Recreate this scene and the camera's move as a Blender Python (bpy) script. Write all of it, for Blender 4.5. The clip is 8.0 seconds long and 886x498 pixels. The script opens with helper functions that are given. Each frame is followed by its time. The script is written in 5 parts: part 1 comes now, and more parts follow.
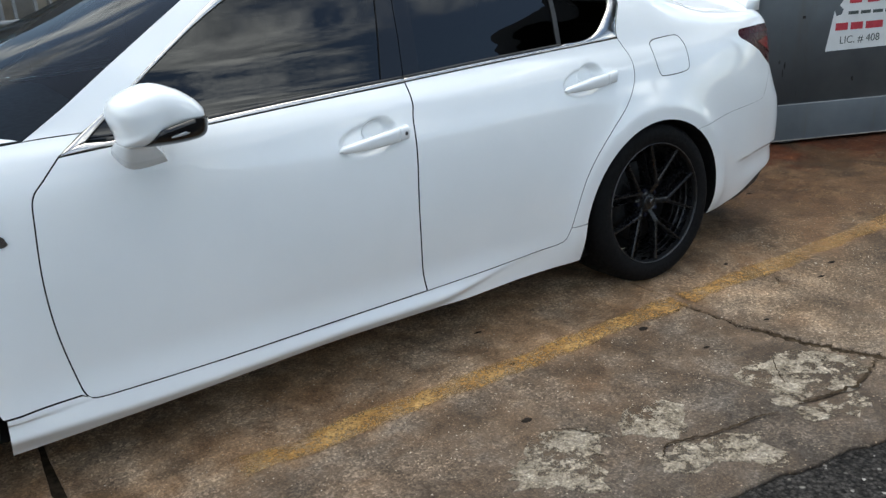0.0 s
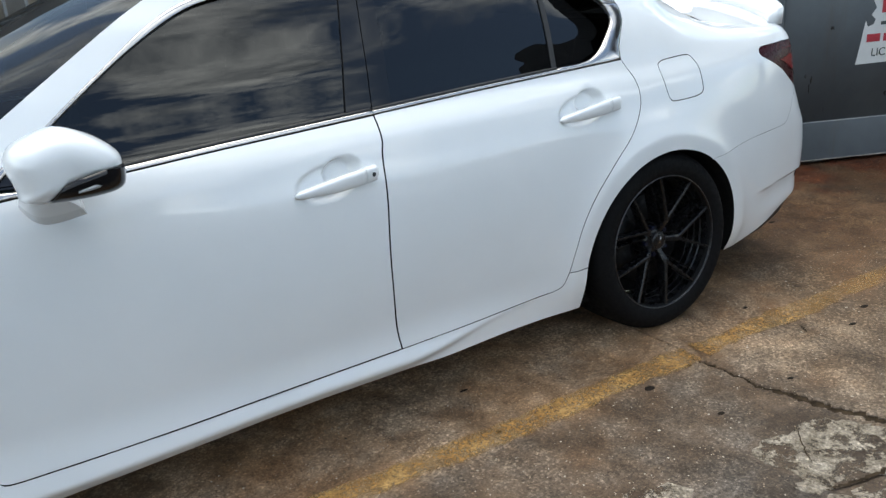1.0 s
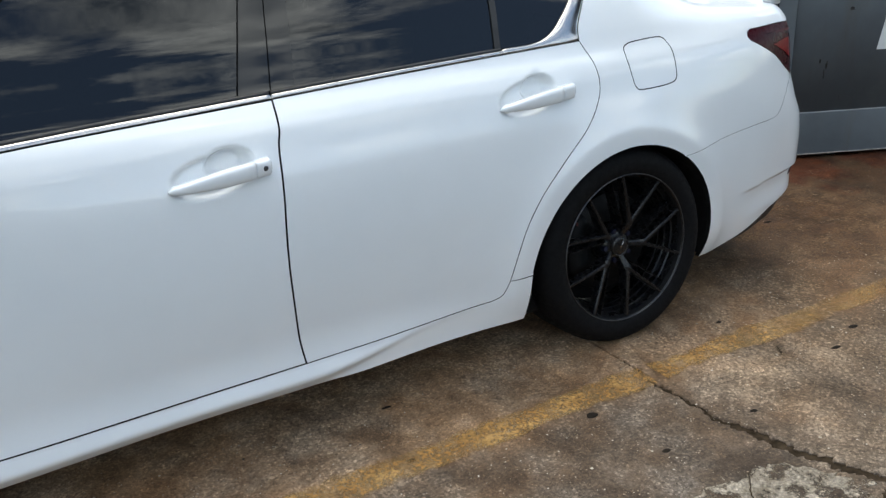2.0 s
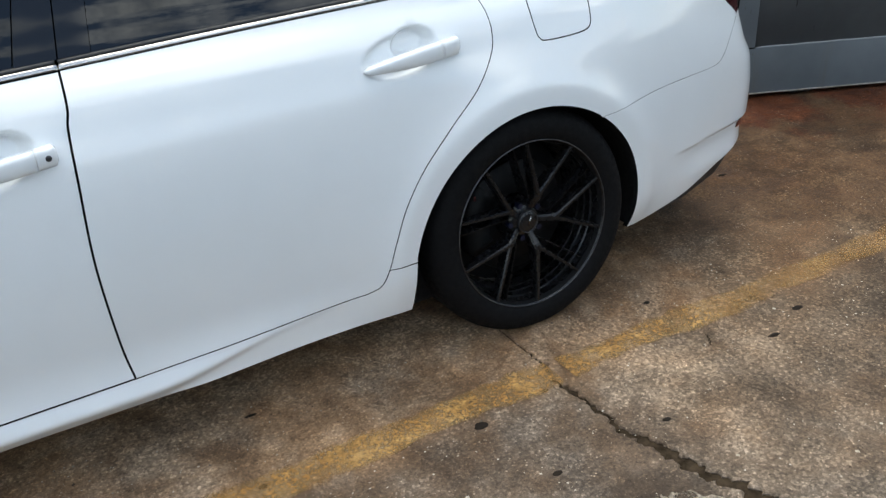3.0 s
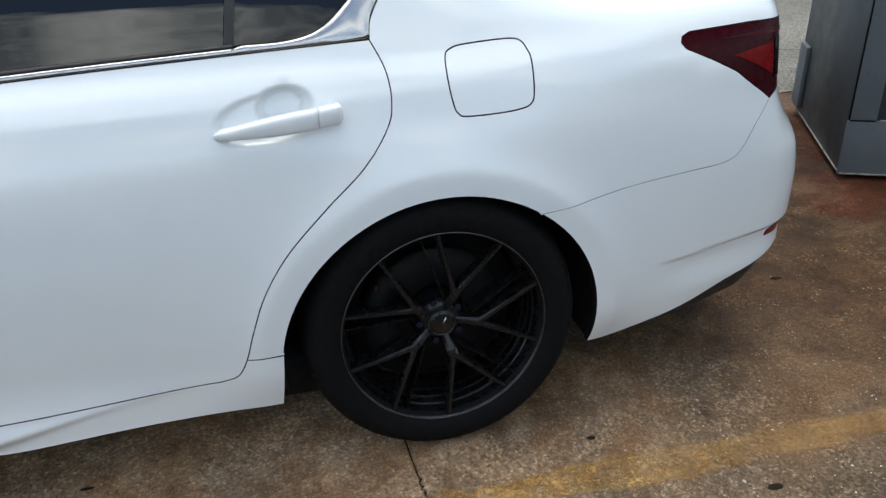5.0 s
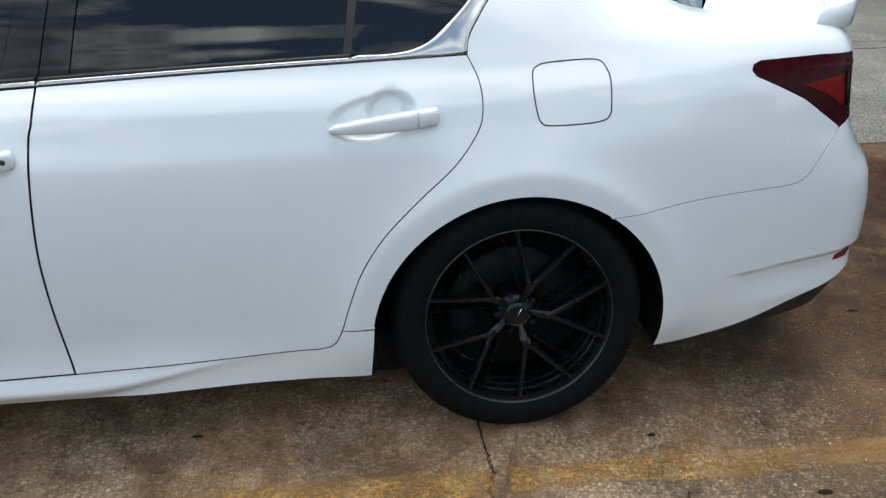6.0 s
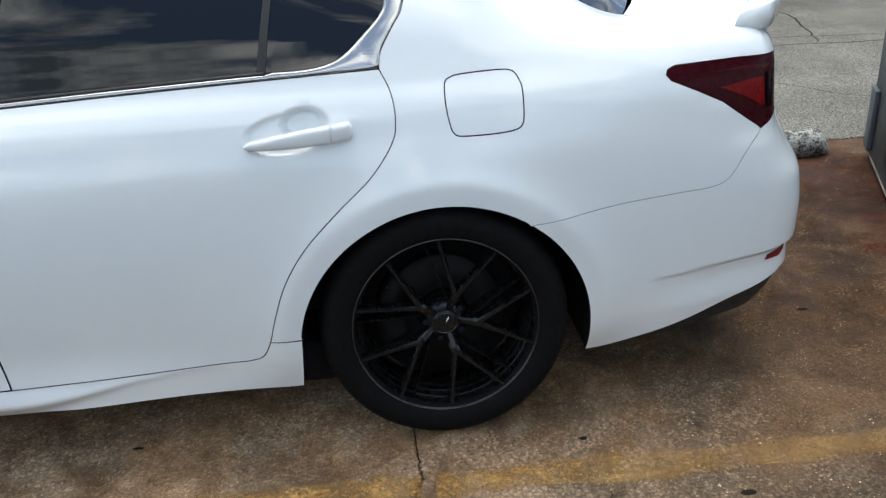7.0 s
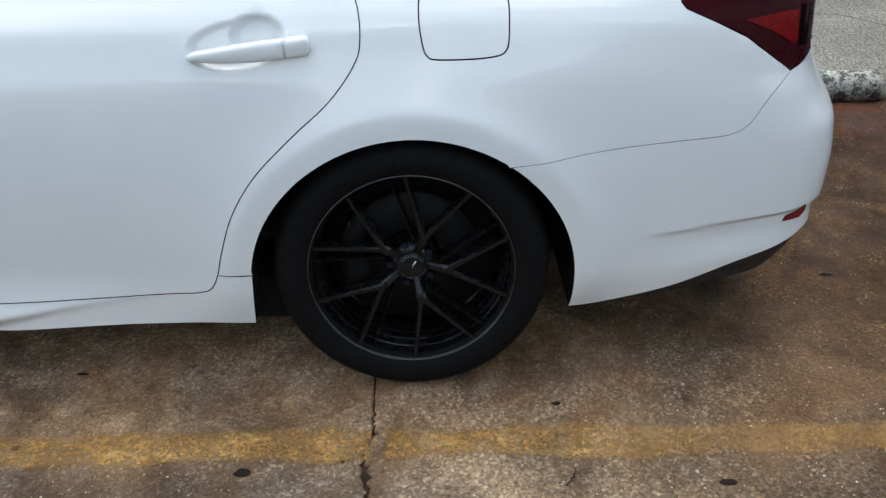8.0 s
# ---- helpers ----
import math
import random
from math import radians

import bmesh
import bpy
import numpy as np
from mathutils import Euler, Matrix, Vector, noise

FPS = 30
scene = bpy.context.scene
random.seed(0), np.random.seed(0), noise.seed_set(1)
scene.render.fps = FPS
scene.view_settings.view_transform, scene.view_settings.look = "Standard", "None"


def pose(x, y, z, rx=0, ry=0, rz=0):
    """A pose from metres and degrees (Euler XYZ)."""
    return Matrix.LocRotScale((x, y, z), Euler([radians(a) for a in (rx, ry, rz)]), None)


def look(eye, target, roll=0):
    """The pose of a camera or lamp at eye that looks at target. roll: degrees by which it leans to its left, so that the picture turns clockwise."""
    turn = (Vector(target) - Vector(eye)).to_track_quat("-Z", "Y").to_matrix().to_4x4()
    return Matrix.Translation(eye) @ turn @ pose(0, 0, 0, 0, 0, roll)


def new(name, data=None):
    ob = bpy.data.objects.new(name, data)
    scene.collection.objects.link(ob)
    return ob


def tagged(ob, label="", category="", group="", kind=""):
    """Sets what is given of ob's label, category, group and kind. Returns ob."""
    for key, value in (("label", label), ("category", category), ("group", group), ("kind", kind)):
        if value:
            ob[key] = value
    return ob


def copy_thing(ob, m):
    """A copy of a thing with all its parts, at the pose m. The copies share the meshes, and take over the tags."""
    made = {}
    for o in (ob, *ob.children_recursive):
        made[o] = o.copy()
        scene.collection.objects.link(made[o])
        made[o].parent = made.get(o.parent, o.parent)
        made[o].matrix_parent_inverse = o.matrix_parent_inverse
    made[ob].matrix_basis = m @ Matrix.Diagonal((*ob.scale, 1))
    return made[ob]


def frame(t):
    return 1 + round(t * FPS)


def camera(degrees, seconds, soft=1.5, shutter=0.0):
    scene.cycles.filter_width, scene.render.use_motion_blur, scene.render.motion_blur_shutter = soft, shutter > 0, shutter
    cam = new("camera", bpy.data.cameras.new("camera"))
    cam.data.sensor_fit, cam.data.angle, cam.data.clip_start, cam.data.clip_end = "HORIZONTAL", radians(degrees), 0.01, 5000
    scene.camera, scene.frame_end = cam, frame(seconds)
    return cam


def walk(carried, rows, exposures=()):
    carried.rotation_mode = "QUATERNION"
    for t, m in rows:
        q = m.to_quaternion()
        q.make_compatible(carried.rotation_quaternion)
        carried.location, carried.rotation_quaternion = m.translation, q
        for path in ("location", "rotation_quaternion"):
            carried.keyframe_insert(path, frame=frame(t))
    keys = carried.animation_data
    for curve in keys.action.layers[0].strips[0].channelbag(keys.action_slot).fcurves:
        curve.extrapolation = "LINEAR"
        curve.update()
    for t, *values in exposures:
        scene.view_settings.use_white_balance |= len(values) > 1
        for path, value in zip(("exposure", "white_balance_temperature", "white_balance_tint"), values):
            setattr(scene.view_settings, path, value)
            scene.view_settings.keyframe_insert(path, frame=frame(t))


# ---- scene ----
from mathutils import geometry

cam = camera(54.9, 8.0, soft=1.4)
PATH = [
    (0, (-2.536, -2.327, 1.407), (-1.521, -0.747, 0.717), -3.3),
    (0.5, (-2.377, -2.152, 1.414), (-1.416, -0.534, 0.74), -2.3),
    (0.8, (-2.289, -2.102, 1.429), (-1.319, -0.492, 0.747), -2.9),
    (1, (-2.211, -2.092, 1.422), (-1.239, -0.482, 0.742), -3.8),
    (1.2, (-2.092, -2.095, 1.426), (-1.128, -0.481, 0.745), -4.1),
    (2.3, (-1.643, -1.895, 1.384), (-0.785, -0.277, 0.581), -2.2),
    (2.5, (-1.544, -1.831, 1.388), (-0.689, -0.236, 0.536), -2.5),
    (2.9, (-1.300, -1.794, 1.380), (-0.457, -0.222, 0.474), -3.6),
    (3, (-1.244, -1.804, 1.392), (-0.417, -0.231, 0.476), -3.7),
    (3.3, (-1.077, -1.814, 1.436), (-0.330, -0.217, 0.493), -3.3),
    (3.5, (-1.018, -1.812, 1.414), (-0.31, -0.188, 0.485), -2.9),
    (3.8, (-0.882, -1.722, 1.406), (-0.246, -0.092, 0.436), -2.3),
    (4, (-0.805, -1.66, 1.382), (-0.177, -0.028, 0.412), -2.0),
    (4.2, (-0.719, -1.604, 1.412), (-0.101, 0.012, 0.410), -1.8),
    (4.5, (-0.608, -1.593, 1.392), (-0.003, 0.045, 0.418), -1.7),
    (4.6, (-0.563, -1.601, 1.394), (0.019, 0.054, 0.434), -2.0),
    (5, (-0.412, -1.652, 1.431), (0.014, 0.068, 0.505), -1.1),
    (5.2, (-0.393, -1.689, 1.427), (-0.051, 0.067, 0.533), -0.6),
    (6.3, (-0.417, -1.956, 1.414), (-0.228, -0.141, 0.596), -0.9),
    (6.5, (-0.355, -1.955, 1.423), (-0.155, -0.14, 0.607), -1.7),
    (6.8, (-0.224, -1.970, 1.423), (-0.046, -0.147, 0.618), -2.5),
    (7, (-0.16, -1.973, 1.437), (-0.013, -0.152, 0.622), -2.8),
    (7.2, (-0.107, -1.973, 1.441), (0.002, -0.154, 0.617), -3.2),
    (7.5, (-0.041, -1.926, 1.429), (0.019, -0.123, 0.565), -3.1),
    (7.7, (0.000, -1.867, 1.397), (0.045, -0.083, 0.494), -2.3),
    (8, (0.05, -1.747, 1.387), (0.073, -0.01, 0.396), -0.5),
]
walk(cam, [(t, look(eye, target, roll)) for t, eye, target, roll in PATH], exposures=[(0, 1.44, 6850, 4), (2.4, 1.44, 6850, 4), (3.1, 1.60, 6850, 4), (4.2, 1.48, 6850, 4), (6.5, 1.43, 6850, 4), (8, 1.48, 6850, 4)])

# ---- sky, sun ----
SUN_ELEV, SUN_AZ = 72.0, 12.0
world = bpy.data.worlds.new("sky_world")
scene.world = world
world.use_nodes = True
wt = world.node_tree
wt.nodes.clear()


def wn(kind, **values):
    node = wt.nodes.new(kind)
    for key, value in values.items():
        node.inputs[key].default_value = value
    return node


sky = wn("ShaderNodeTexSky")
sky.sky_type, sky.sun_disc = "NISHITA", False
sky.sun_elevation, sky.sun_rotation = radians(SUN_ELEV), radians(SUN_AZ)
coord = wn("ShaderNodeTexCoord")
split = wn("ShaderNodeSeparateXYZ")
wt.links.new(coord.outputs["Generated"], split.inputs[0])
lift = wn("ShaderNodeMath")
lift.operation = "ADD"
lift.inputs[1].default_value = 0.30
wt.links.new(split.outputs["Z"], lift.inputs[0])
over = wn("ShaderNodeVectorMath")
over.operation = "DIVIDE"
both_z = wn("ShaderNodeCombineXYZ", Z=1.0)
wt.links.new(lift.outputs[0], both_z.inputs["X"])
wt.links.new(lift.outputs[0], both_z.inputs["Y"])
wt.links.new(coord.outputs["Generated"], over.inputs[0])
wt.links.new(both_z.outputs[0], over.inputs[1])
drift = wn("ShaderNodeMapping")
drift.inputs["Location"].default_value = (-10.11, 4.47, 0.0)
wt.links.new(over.outputs[0], drift.inputs[0])
puffs = wn("ShaderNodeTexNoise", Scale=2.6, Detail=9.0, Roughness=0.58, Distortion=0.0)
wt.links.new(drift.outputs[0], puffs.inputs["Vector"])
cover = wn("ShaderNodeValToRGB")
cover.color_ramp.elements[0].position, cover.color_ramp.elements[1].position = 0.48, 0.58
wt.links.new(puffs.outputs["Fac"], cover.inputs["Fac"])
shade = wn("ShaderNodeTexNoise", Scale=4.2, Detail=8.0, Roughness=0.6)
wt.links.new(drift.outputs[0], shade.inputs["Vector"])
tone = wn("ShaderNodeValToRGB")
tone.color_ramp.elements[0].position, tone.color_ramp.elements[1].position = 0.35, 0.68
tone.color_ramp.elements[0].color, tone.color_ramp.elements[1].color = (1.7, 2.1, 2.8, 1), (15.8, 16.3, 17.0, 1)
wt.links.new(shade.outputs["Fac"], tone.inputs["Fac"])
cloudy = wn("ShaderNodeMix")
cloudy.data_type = "RGBA"
wt.links.new(cover.outputs["Color"], cloudy.inputs["Factor"])
wt.links.new(sky.outputs["Color"], cloudy.inputs["A"])
wt.links.new(tone.outputs["Color"], cloudy.inputs["B"])
back = wn("ShaderNodeBackground", Strength=0.104)
wt.links.new(cloudy.outputs["Result"], back.inputs["Color"])
wout = wn("ShaderNodeOutputWorld")
wt.links.new(back.outputs[0], wout.inputs[0])

sun_data = bpy.data.lights.new("sun", "SUN")
sun_data.energy, sun_data.angle, sun_data.color = 0.80, radians(45), (1.0, 0.97, 0.92)
sun = new("sun", sun_data)
az, el = radians(SUN_AZ), radians(SUN_ELEV)
sun.matrix_basis = look((math.sin(az) * math.cos(el) * 30, math.cos(az) * math.cos(el) * 30, math.sin(el) * 30), (0, 0, 0))


# ---- materials ----
class Nodes:
    """A material under construction."""

    def __init__(self, name):
        self.mat = bpy.data.materials.new(name)
        self.mat.use_nodes = True
        self.tree = self.mat.node_tree
        self.tree.nodes.clear()
        self.out = self.tree.nodes.new("ShaderNodeOutputMaterial")
        self.bsdf = self.tree.nodes.new("ShaderNodeBsdfPrincipled")
        self.link(self.bsdf.outputs[0], self.out.inputs[0])
        self.geo = None

    def link(self, a, b):
        self.tree.links.new(a, b)

    def node(self, kind, **values):
        node = self.tree.nodes.new(kind)
        for key, value in values.items():
            node.inputs[key].default_value = value
        return node

    def set(self, **values):
        for key, value in values.items():
            self.bsdf.inputs[key.replace("_", " ")].default_value = (*value, 1) if isinstance(value, tuple) else value
        return self

    def place(self):
        if self.geo is None:
            self.geo = self.node("ShaderNodeNewGeometry")
        return self.geo.outputs["Position"]

    def scaled(self, x, y, z):
        m = self.node("ShaderNodeMapping")
        m.inputs["Scale"].default_value = (x, y, z)
        self.link(self.place(), m.inputs[0])
        return m.outputs[0]

    def noise(self, scale, detail=4.0, rough=0.55, vector=None, distortion=0.0):
        n = self.node("ShaderNodeTexNoise", Scale=scale, Detail=detail, Roughness=rough, Distortion=distortion)
        self.link(vector or self.place(), n.inputs["Vector"])
        return n.outputs["Fac"]

    def cells(self, scale, feature="F1", vector=None):
        n = self.node("ShaderNodeTexVoronoi", Scale=scale)
        n.feature = feature
        self.link(vector or self.place(), n.inputs["Vector"])
        return n

    def ramp(self, value, *stops):
        r = self.node("ShaderNodeValToRGB")
        while len(r.color_ramp.elements) < len(stops):
            r.color_ramp.elements.new(0.5)
        for e, (at, c) in zip(r.color_ramp.elements, stops):
            e.position = at
            e.color = (c, c, c, 1) if isinstance(c, (int, float)) else (*c, 1)
        self.link(value, r.inputs[0])
        return r.outputs[0]

    def mix(self, fac, a, b, kind="MIX"):
        m = self.node("ShaderNodeMix")
        m.data_type, m.blend_type = "RGBA", kind
        for socket, value in ((m.inputs[0], fac), (m.inputs[6], a), (m.inputs[7], b)):
            if isinstance(value, tuple):
                socket.default_value = (*value, 1)
            elif isinstance(value, (int, float)):
                socket.default_value = value
            else:
                self.link(value, socket)
        return m.outputs[2]

    def math(self, op, a, b=0.0):
        m = self.node("ShaderNodeMath")
        m.operation = op
        for socket, value in zip(m.inputs, (a, b)):
            if isinstance(value, (int, float)):
                socket.default_value = value
            else:
                self.link(value, socket)
        return m.outputs[0]

    def color(self, c):
        self.link(c, self.bsdf.inputs["Base Color"])
        return self

    def rough(self, r):
        self.link(r, self.bsdf.inputs["Roughness"])
        return self

    def bump(self, height, strength, distance):
        b = self.node("ShaderNodeBump", Strength=strength, Distance=distance)
        self.link(height, b.inputs["Height"])
        self.link(b.outputs[0], self.bsdf.inputs["Normal"])
        return self


def car_paint():
    m = Nodes("pearl_white_paint").set(Roughness=0.38, Coat_Weight=1.0, Coat_Roughness=0.03, Coat_IOR=1.5, Specular_IOR_Level=0.5)
    film = m.ramp(m.noise(3.0, 5.0), (0.3, (0.745, 0.77, 0.785)), (0.7, (0.785, 0.805, 0.818)))
    dust = m.ramp(m.noise(140.0, 3.0, 0.7), (0.68, 0.0), (0.80, 1.0))
    m.color(m.mix(m.math("MULTIPLY", dust, 0.10), film, (0.42, 0.37, 0.30)))
    return m.mat


def plain(name, base, rough=0.5, metal=0.0, vary=0.15, scale=20.0, coat=0.0, bump=0.0, spec=0.5):
    m = Nodes(name).set(Metallic=metal, Specular_IOR_Level=spec, Coat_Weight=coat, Coat_Roughness=0.05)
    lo, hi = tuple(c * (1 - vary) for c in base), tuple(min(1.0, c * (1 + vary)) for c in base)
    n = m.noise(scale, 5.0, 0.6)
    m.color(m.ramp(n, (0.3, lo), (0.7, hi)))
    m.rough(m.ramp(m.noise(scale * 2.3, 4.0), (0.3, max(0.0, rough * 0.8)), (0.7, min(1.0, rough * 1.2))))
    if bump:
        m.bump(m.noise(scale * 6, 3.0), bump, 0.002)
    return m.mat


def tinted_glass(name, tint, through_amount, gloss_amount=1.0):
    """Thin dark glass: part of the light passes, the surface mirrors by Fresnel."""
    m = Nodes(name)
    clear = m.node("ShaderNodeBsdfTransparent", Color=(*[c * through_amount for c in tint], 1))
    gloss = m.node("ShaderNodeBsdfGlossy", Roughness=0.0, Color=(1, 1, 1, 1))
    fres = m.node("ShaderNodeFresnel", IOR=1.52)
    soft = m.math("MULTIPLY", fres.outputs[0], gloss_amount)
    mixed = m.node("ShaderNodeMixShader")
    m.link(soft, mixed.inputs[0])
    m.link(clear.outputs[0], mixed.inputs[1])
    m.link(gloss.outputs[0], mixed.inputs[2])
    m.link(mixed.outputs[0], m.out.inputs[0])
    return m.mat


def concrete():
    """Old slab: a smooth brown film of dirt over sandy grey-tan concrete that shows where the film has worn off."""
    m = Nodes("stained_concrete").set(Specular_IOR_Level=0.22)
    cloud = m.noise(2.1, 9.0, 0.66, None, 0.15)
    mottle = m.noise(8.0, 7.0, 0.64)
    sand, grit = m.noise(105.0, 7.0, 0.80), m.cells(125.0)
    film = m.ramp(mottle, (0.30, (0.165, 0.117, 0.074)), (0.46, (0.232, 0.171, 0.112)), (0.58, (0.300, 0.228, 0.156)), (0.74, (0.430, 0.341, 0.242)))
    specks = m.ramp(m.cells(165.0).outputs["Color"], (0.0, 0.35), (0.45, 0.85), (0.80, 1.25), (1.0, 2.9))
    film = m.mix(0.42, film, m.mix(1.0, film, specks, "MULTIPLY"))
    film = m.mix(0.70, film, m.mix(1.0, film, m.ramp(sand, (0.32, 0.45), (0.50, 1.0), (0.66, 1.95)), "MULTIPLY"))
    bare = m.ramp(mottle, (0.30, (0.175, 0.144, 0.108)), (0.50, (0.262, 0.221, 0.171)), (0.72, (0.390, 0.340, 0.274)))
    bare = m.mix(0.75, bare, m.mix(1.0, bare, m.ramp(sand, (0.31, 0.36), (0.50, 1.0), (0.66, 2.0)), "MULTIPLY"))
    bare = m.mix(0.75, bare, m.mix(1.0, bare, m.ramp(grit.outputs["Color"], (0.0, 0.45), (0.6, 1.0), (1.0, 2.1)), "MULTIPLY"))
    xyz = m.node("ShaderNodeSeparateXYZ")
    m.link(m.place(), xyz.inputs[0])
    wander = m.math("MULTIPLY", m.math("SUBTRACT", m.noise(4.0, 5.0, 0.6), 0.5), 0.25)
    out_y = m.ramp(m.math("ADD", m.math("MULTIPLY", xyz.outputs["Y"], -1.0), wander), (0.22, 0.0), (0.36, 1.0))      # past the line the film is more worn and the tone changes
    wear = m.math("ADD", m.math("MULTIPLY", cloud, 0.75), m.math("ADD", m.math("MULTIPLY", mottle, 0.25), m.math("MULTIPLY", sand, 0.12)))
    beyond = m.ramp(m.math("ADD", m.math("MULTIPLY", xyz.outputs["X"], 0.5), m.math("ADD", wander, 0.5)), (0.42, 0.0), (0.56, 1.0))     # the slab past the crack is barer
    tail = m.ramp(m.math("ADD", m.math("MULTIPLY", xyz.outputs["X"], 0.25), wander), (0.04, 0.0), (0.22, 1.0))         # and it darkens again farther on
    beyond = m.math("MULTIPLY", beyond, m.math("SUBTRACT", 1.0, m.math("MULTIPLY", tail, 0.6)))
    wear = m.math("ADD", wear, m.math("MULTIPLY", out_y, m.math("ADD", m.math("MULTIPLY", beyond, 0.070), 0.030)))
    worn = m.ramp(wear, (0.52, 0.0), (0.62, 1.0))
    base = m.mix(worn, film, bare)
    grey = m.ramp(m.noise(1.7, 6.0, 0.6, None, 0.5), (0.42, 0.0), (0.58, 1.0))
    base = m.mix(m.math("MULTIPLY", m.math("MULTIPLY", grey, out_y), 0.5), base, m.mix(1.0, base, (0.86, 0.93, 1.02), "MULTIPLY"))
    outer_left = m.math("MULTIPLY", out_y, m.math("SUBTRACT", 1.0, beyond))
    base = m.mix(m.math("MULTIPLY", outer_left, 0.9), base, m.mix(1.0, base, (0.49, 0.53, 0.60), "MULTIPLY"))
    verge = m.ramp(m.math("ADD", m.math("MULTIPLY", xyz.outputs["Y"], -1.0), wander), (0.42, 0.0), (0.95, 1.0))      # darker and greyer towards the slab's edge
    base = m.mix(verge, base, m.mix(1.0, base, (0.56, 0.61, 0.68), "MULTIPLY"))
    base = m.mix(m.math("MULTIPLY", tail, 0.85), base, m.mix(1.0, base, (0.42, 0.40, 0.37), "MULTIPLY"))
    far_tone = m.ramp(m.math("ADD", m.math("ADD", m.math("MULTIPLY", xyz.outputs["X"], 0.30), m.math("MULTIPLY", xyz.outputs["Y"], 0.16)), wander), (0.30, 0.0), (0.44, 1.0))     # darker and browner towards the container
    base = m.mix(m.math("MULTIPLY", far_tone, 0.9), base, m.mix(1.0, base, (0.60, 0.53, 0.46), "MULTIPLY"))
    chips = m.noise(36.0, 9.0, 0.76)
    base = m.mix(m.math("MULTIPLY", m.ramp(chips, (0.55, 0.0), (0.63, 1.0)), 0.65), base, m.mix(1.0, base, (1.75, 1.74, 1.70), "MULTIPLY"))
    base = m.mix(m.math("MULTIPLY", m.ramp(chips, (0.37, 1.0), (0.45, 0.0)), 0.65), base, m.mix(1.0, base, (0.45, 0.43, 0.41), "MULTIPLY"))
    rusty = m.ramp(m.noise(1.5, 7.0, 0.65, m.scaled(1, 2.2, 1)), (0.45, 0.0), (0.66, 1.0))
    base = m.mix(m.math("MULTIPLY", rusty, 0.32), base, m.mix(1.0, base, (1.02, 0.72, 0.42), "MULTIPLY"))
    oil = m.ramp(m.noise(2.6, 6.0, 0.62, m.scaled(1.3, 1, 1), 0.8), (0.34, 0.45), (0.56, 1.0))
    base = m.mix(1.0, base, oil, "MULTIPLY")
    ragged_rim = m.math("MULTIPLY", m.math("SUBTRACT", m.noise(5.0, 8.0, 0.68), 0.5), 1.1)
    for cx, cy, cr, tint, amount in ((2.05, 0.98, 0.30, (0.85, 0.40, 0.24), 0.9), (2.70, 0.80, 0.36, (0.85, 0.40, 0.24), 0.9), (2.15, 1.75, 0.45, (0.80, 0.44, 0.28), 0.85), (1.75, 1.55, 0.50, (0.62, 0.50, 0.40), 0.7), (1.35, 0.55, 0.55, (0.80, 0.72, 0.62), 0.7)):
        d = m.node("ShaderNodeVectorMath")
        d.operation = "DISTANCE"
        m.link(m.place(), d.inputs[0])
        d.inputs[1].default_value = (cx, cy, 0.0)
        reach = m.math("ADD", d.outputs["Value"], ragged_rim)
        base = m.mix(m.math("MULTIPLY", m.ramp(reach, (cr - 0.12, 1.0), (cr + 0.08, 0.0)), amount), base, m.mix(1.0, base, tint, "MULTIPLY"))
    stones = m.cells(120.0)
    which = m.node("ShaderNodeSeparateColor")
    m.link(stones.outputs["Color"], which.inputs[0])
    round_ = m.ramp(stones.outputs["Distance"], (0.22, 1.0), (0.36, 0.0))
    pale_ones = m.math("MULTIPLY", round_, m.ramp(which.outputs[0], (0.66, 0.0), (0.72, 1.0)))
    dark_ones = m.math("MULTIPLY", round_, m.ramp(which.outputs[1], (0.72, 0.0), (0.76, 1.0)))
    bedded = m.ramp(m.noise(6.0, 5.0, 0.65), (0.36, 0.30), (0.60, 1.0))
    base = m.mix(m.math("MULTIPLY", pale_ones, m.math("MULTIPLY", bedded, 0.75)), base, m.mix(1.0, base, (2.05, 2.05, 1.95), "MULTIPLY"))
    base = m.mix(m.math("MULTIPLY", dark_ones, m.math("MULTIPLY", bedded, 0.75)), base, m.mix(1.0, base, (0.42, 0.40, 0.38), "MULTIPLY"))
    pits = m.ramp(m.cells(85.0).outputs["Distance"], (0.05, 1.0), (0.12, 0.0))
    some = m.ramp(m.noise(19.0, 2.0), (0.58, 0.0), (0.64, 1.0))
    base = m.mix(m.math("MULTIPLY", pits, m.math("MULTIPLY", some, 0.8)), base, (0.03, 0.023, 0.016))
    flecks = m.ramp(m.cells(75.0).outputs["Distance"], (0.10, 1.0), (0.24, 0.0))
    few = m.ramp(m.noise(13.0, 4.0, 0.6), (0.52, 0.0), (0.62, 1.0))
    base = m.mix(m.math("MULTIPLY", flecks, m.math("MULTIPLY", few, 0.7)), base, (0.52, 0.48, 0.41))
    base = m.mix(1.0, base, (1.00, 0.825, 0.69), "MULTIPLY")
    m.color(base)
    m.rough(m.ramp(worn, (0.0, 0.68), (1.0, 0.95)))
    height = m.math("ADD", m.math("MULTIPLY", sand, 1.3), m.math("ADD", m.math("MULTIPLY", mottle, 0.9), m.math("MULTIPLY", m.math("MULTIPLY", grit.outputs["Distance"], worn), 0.9)))
    m.bump(height, 0.35, 0.004)
    return m.mat


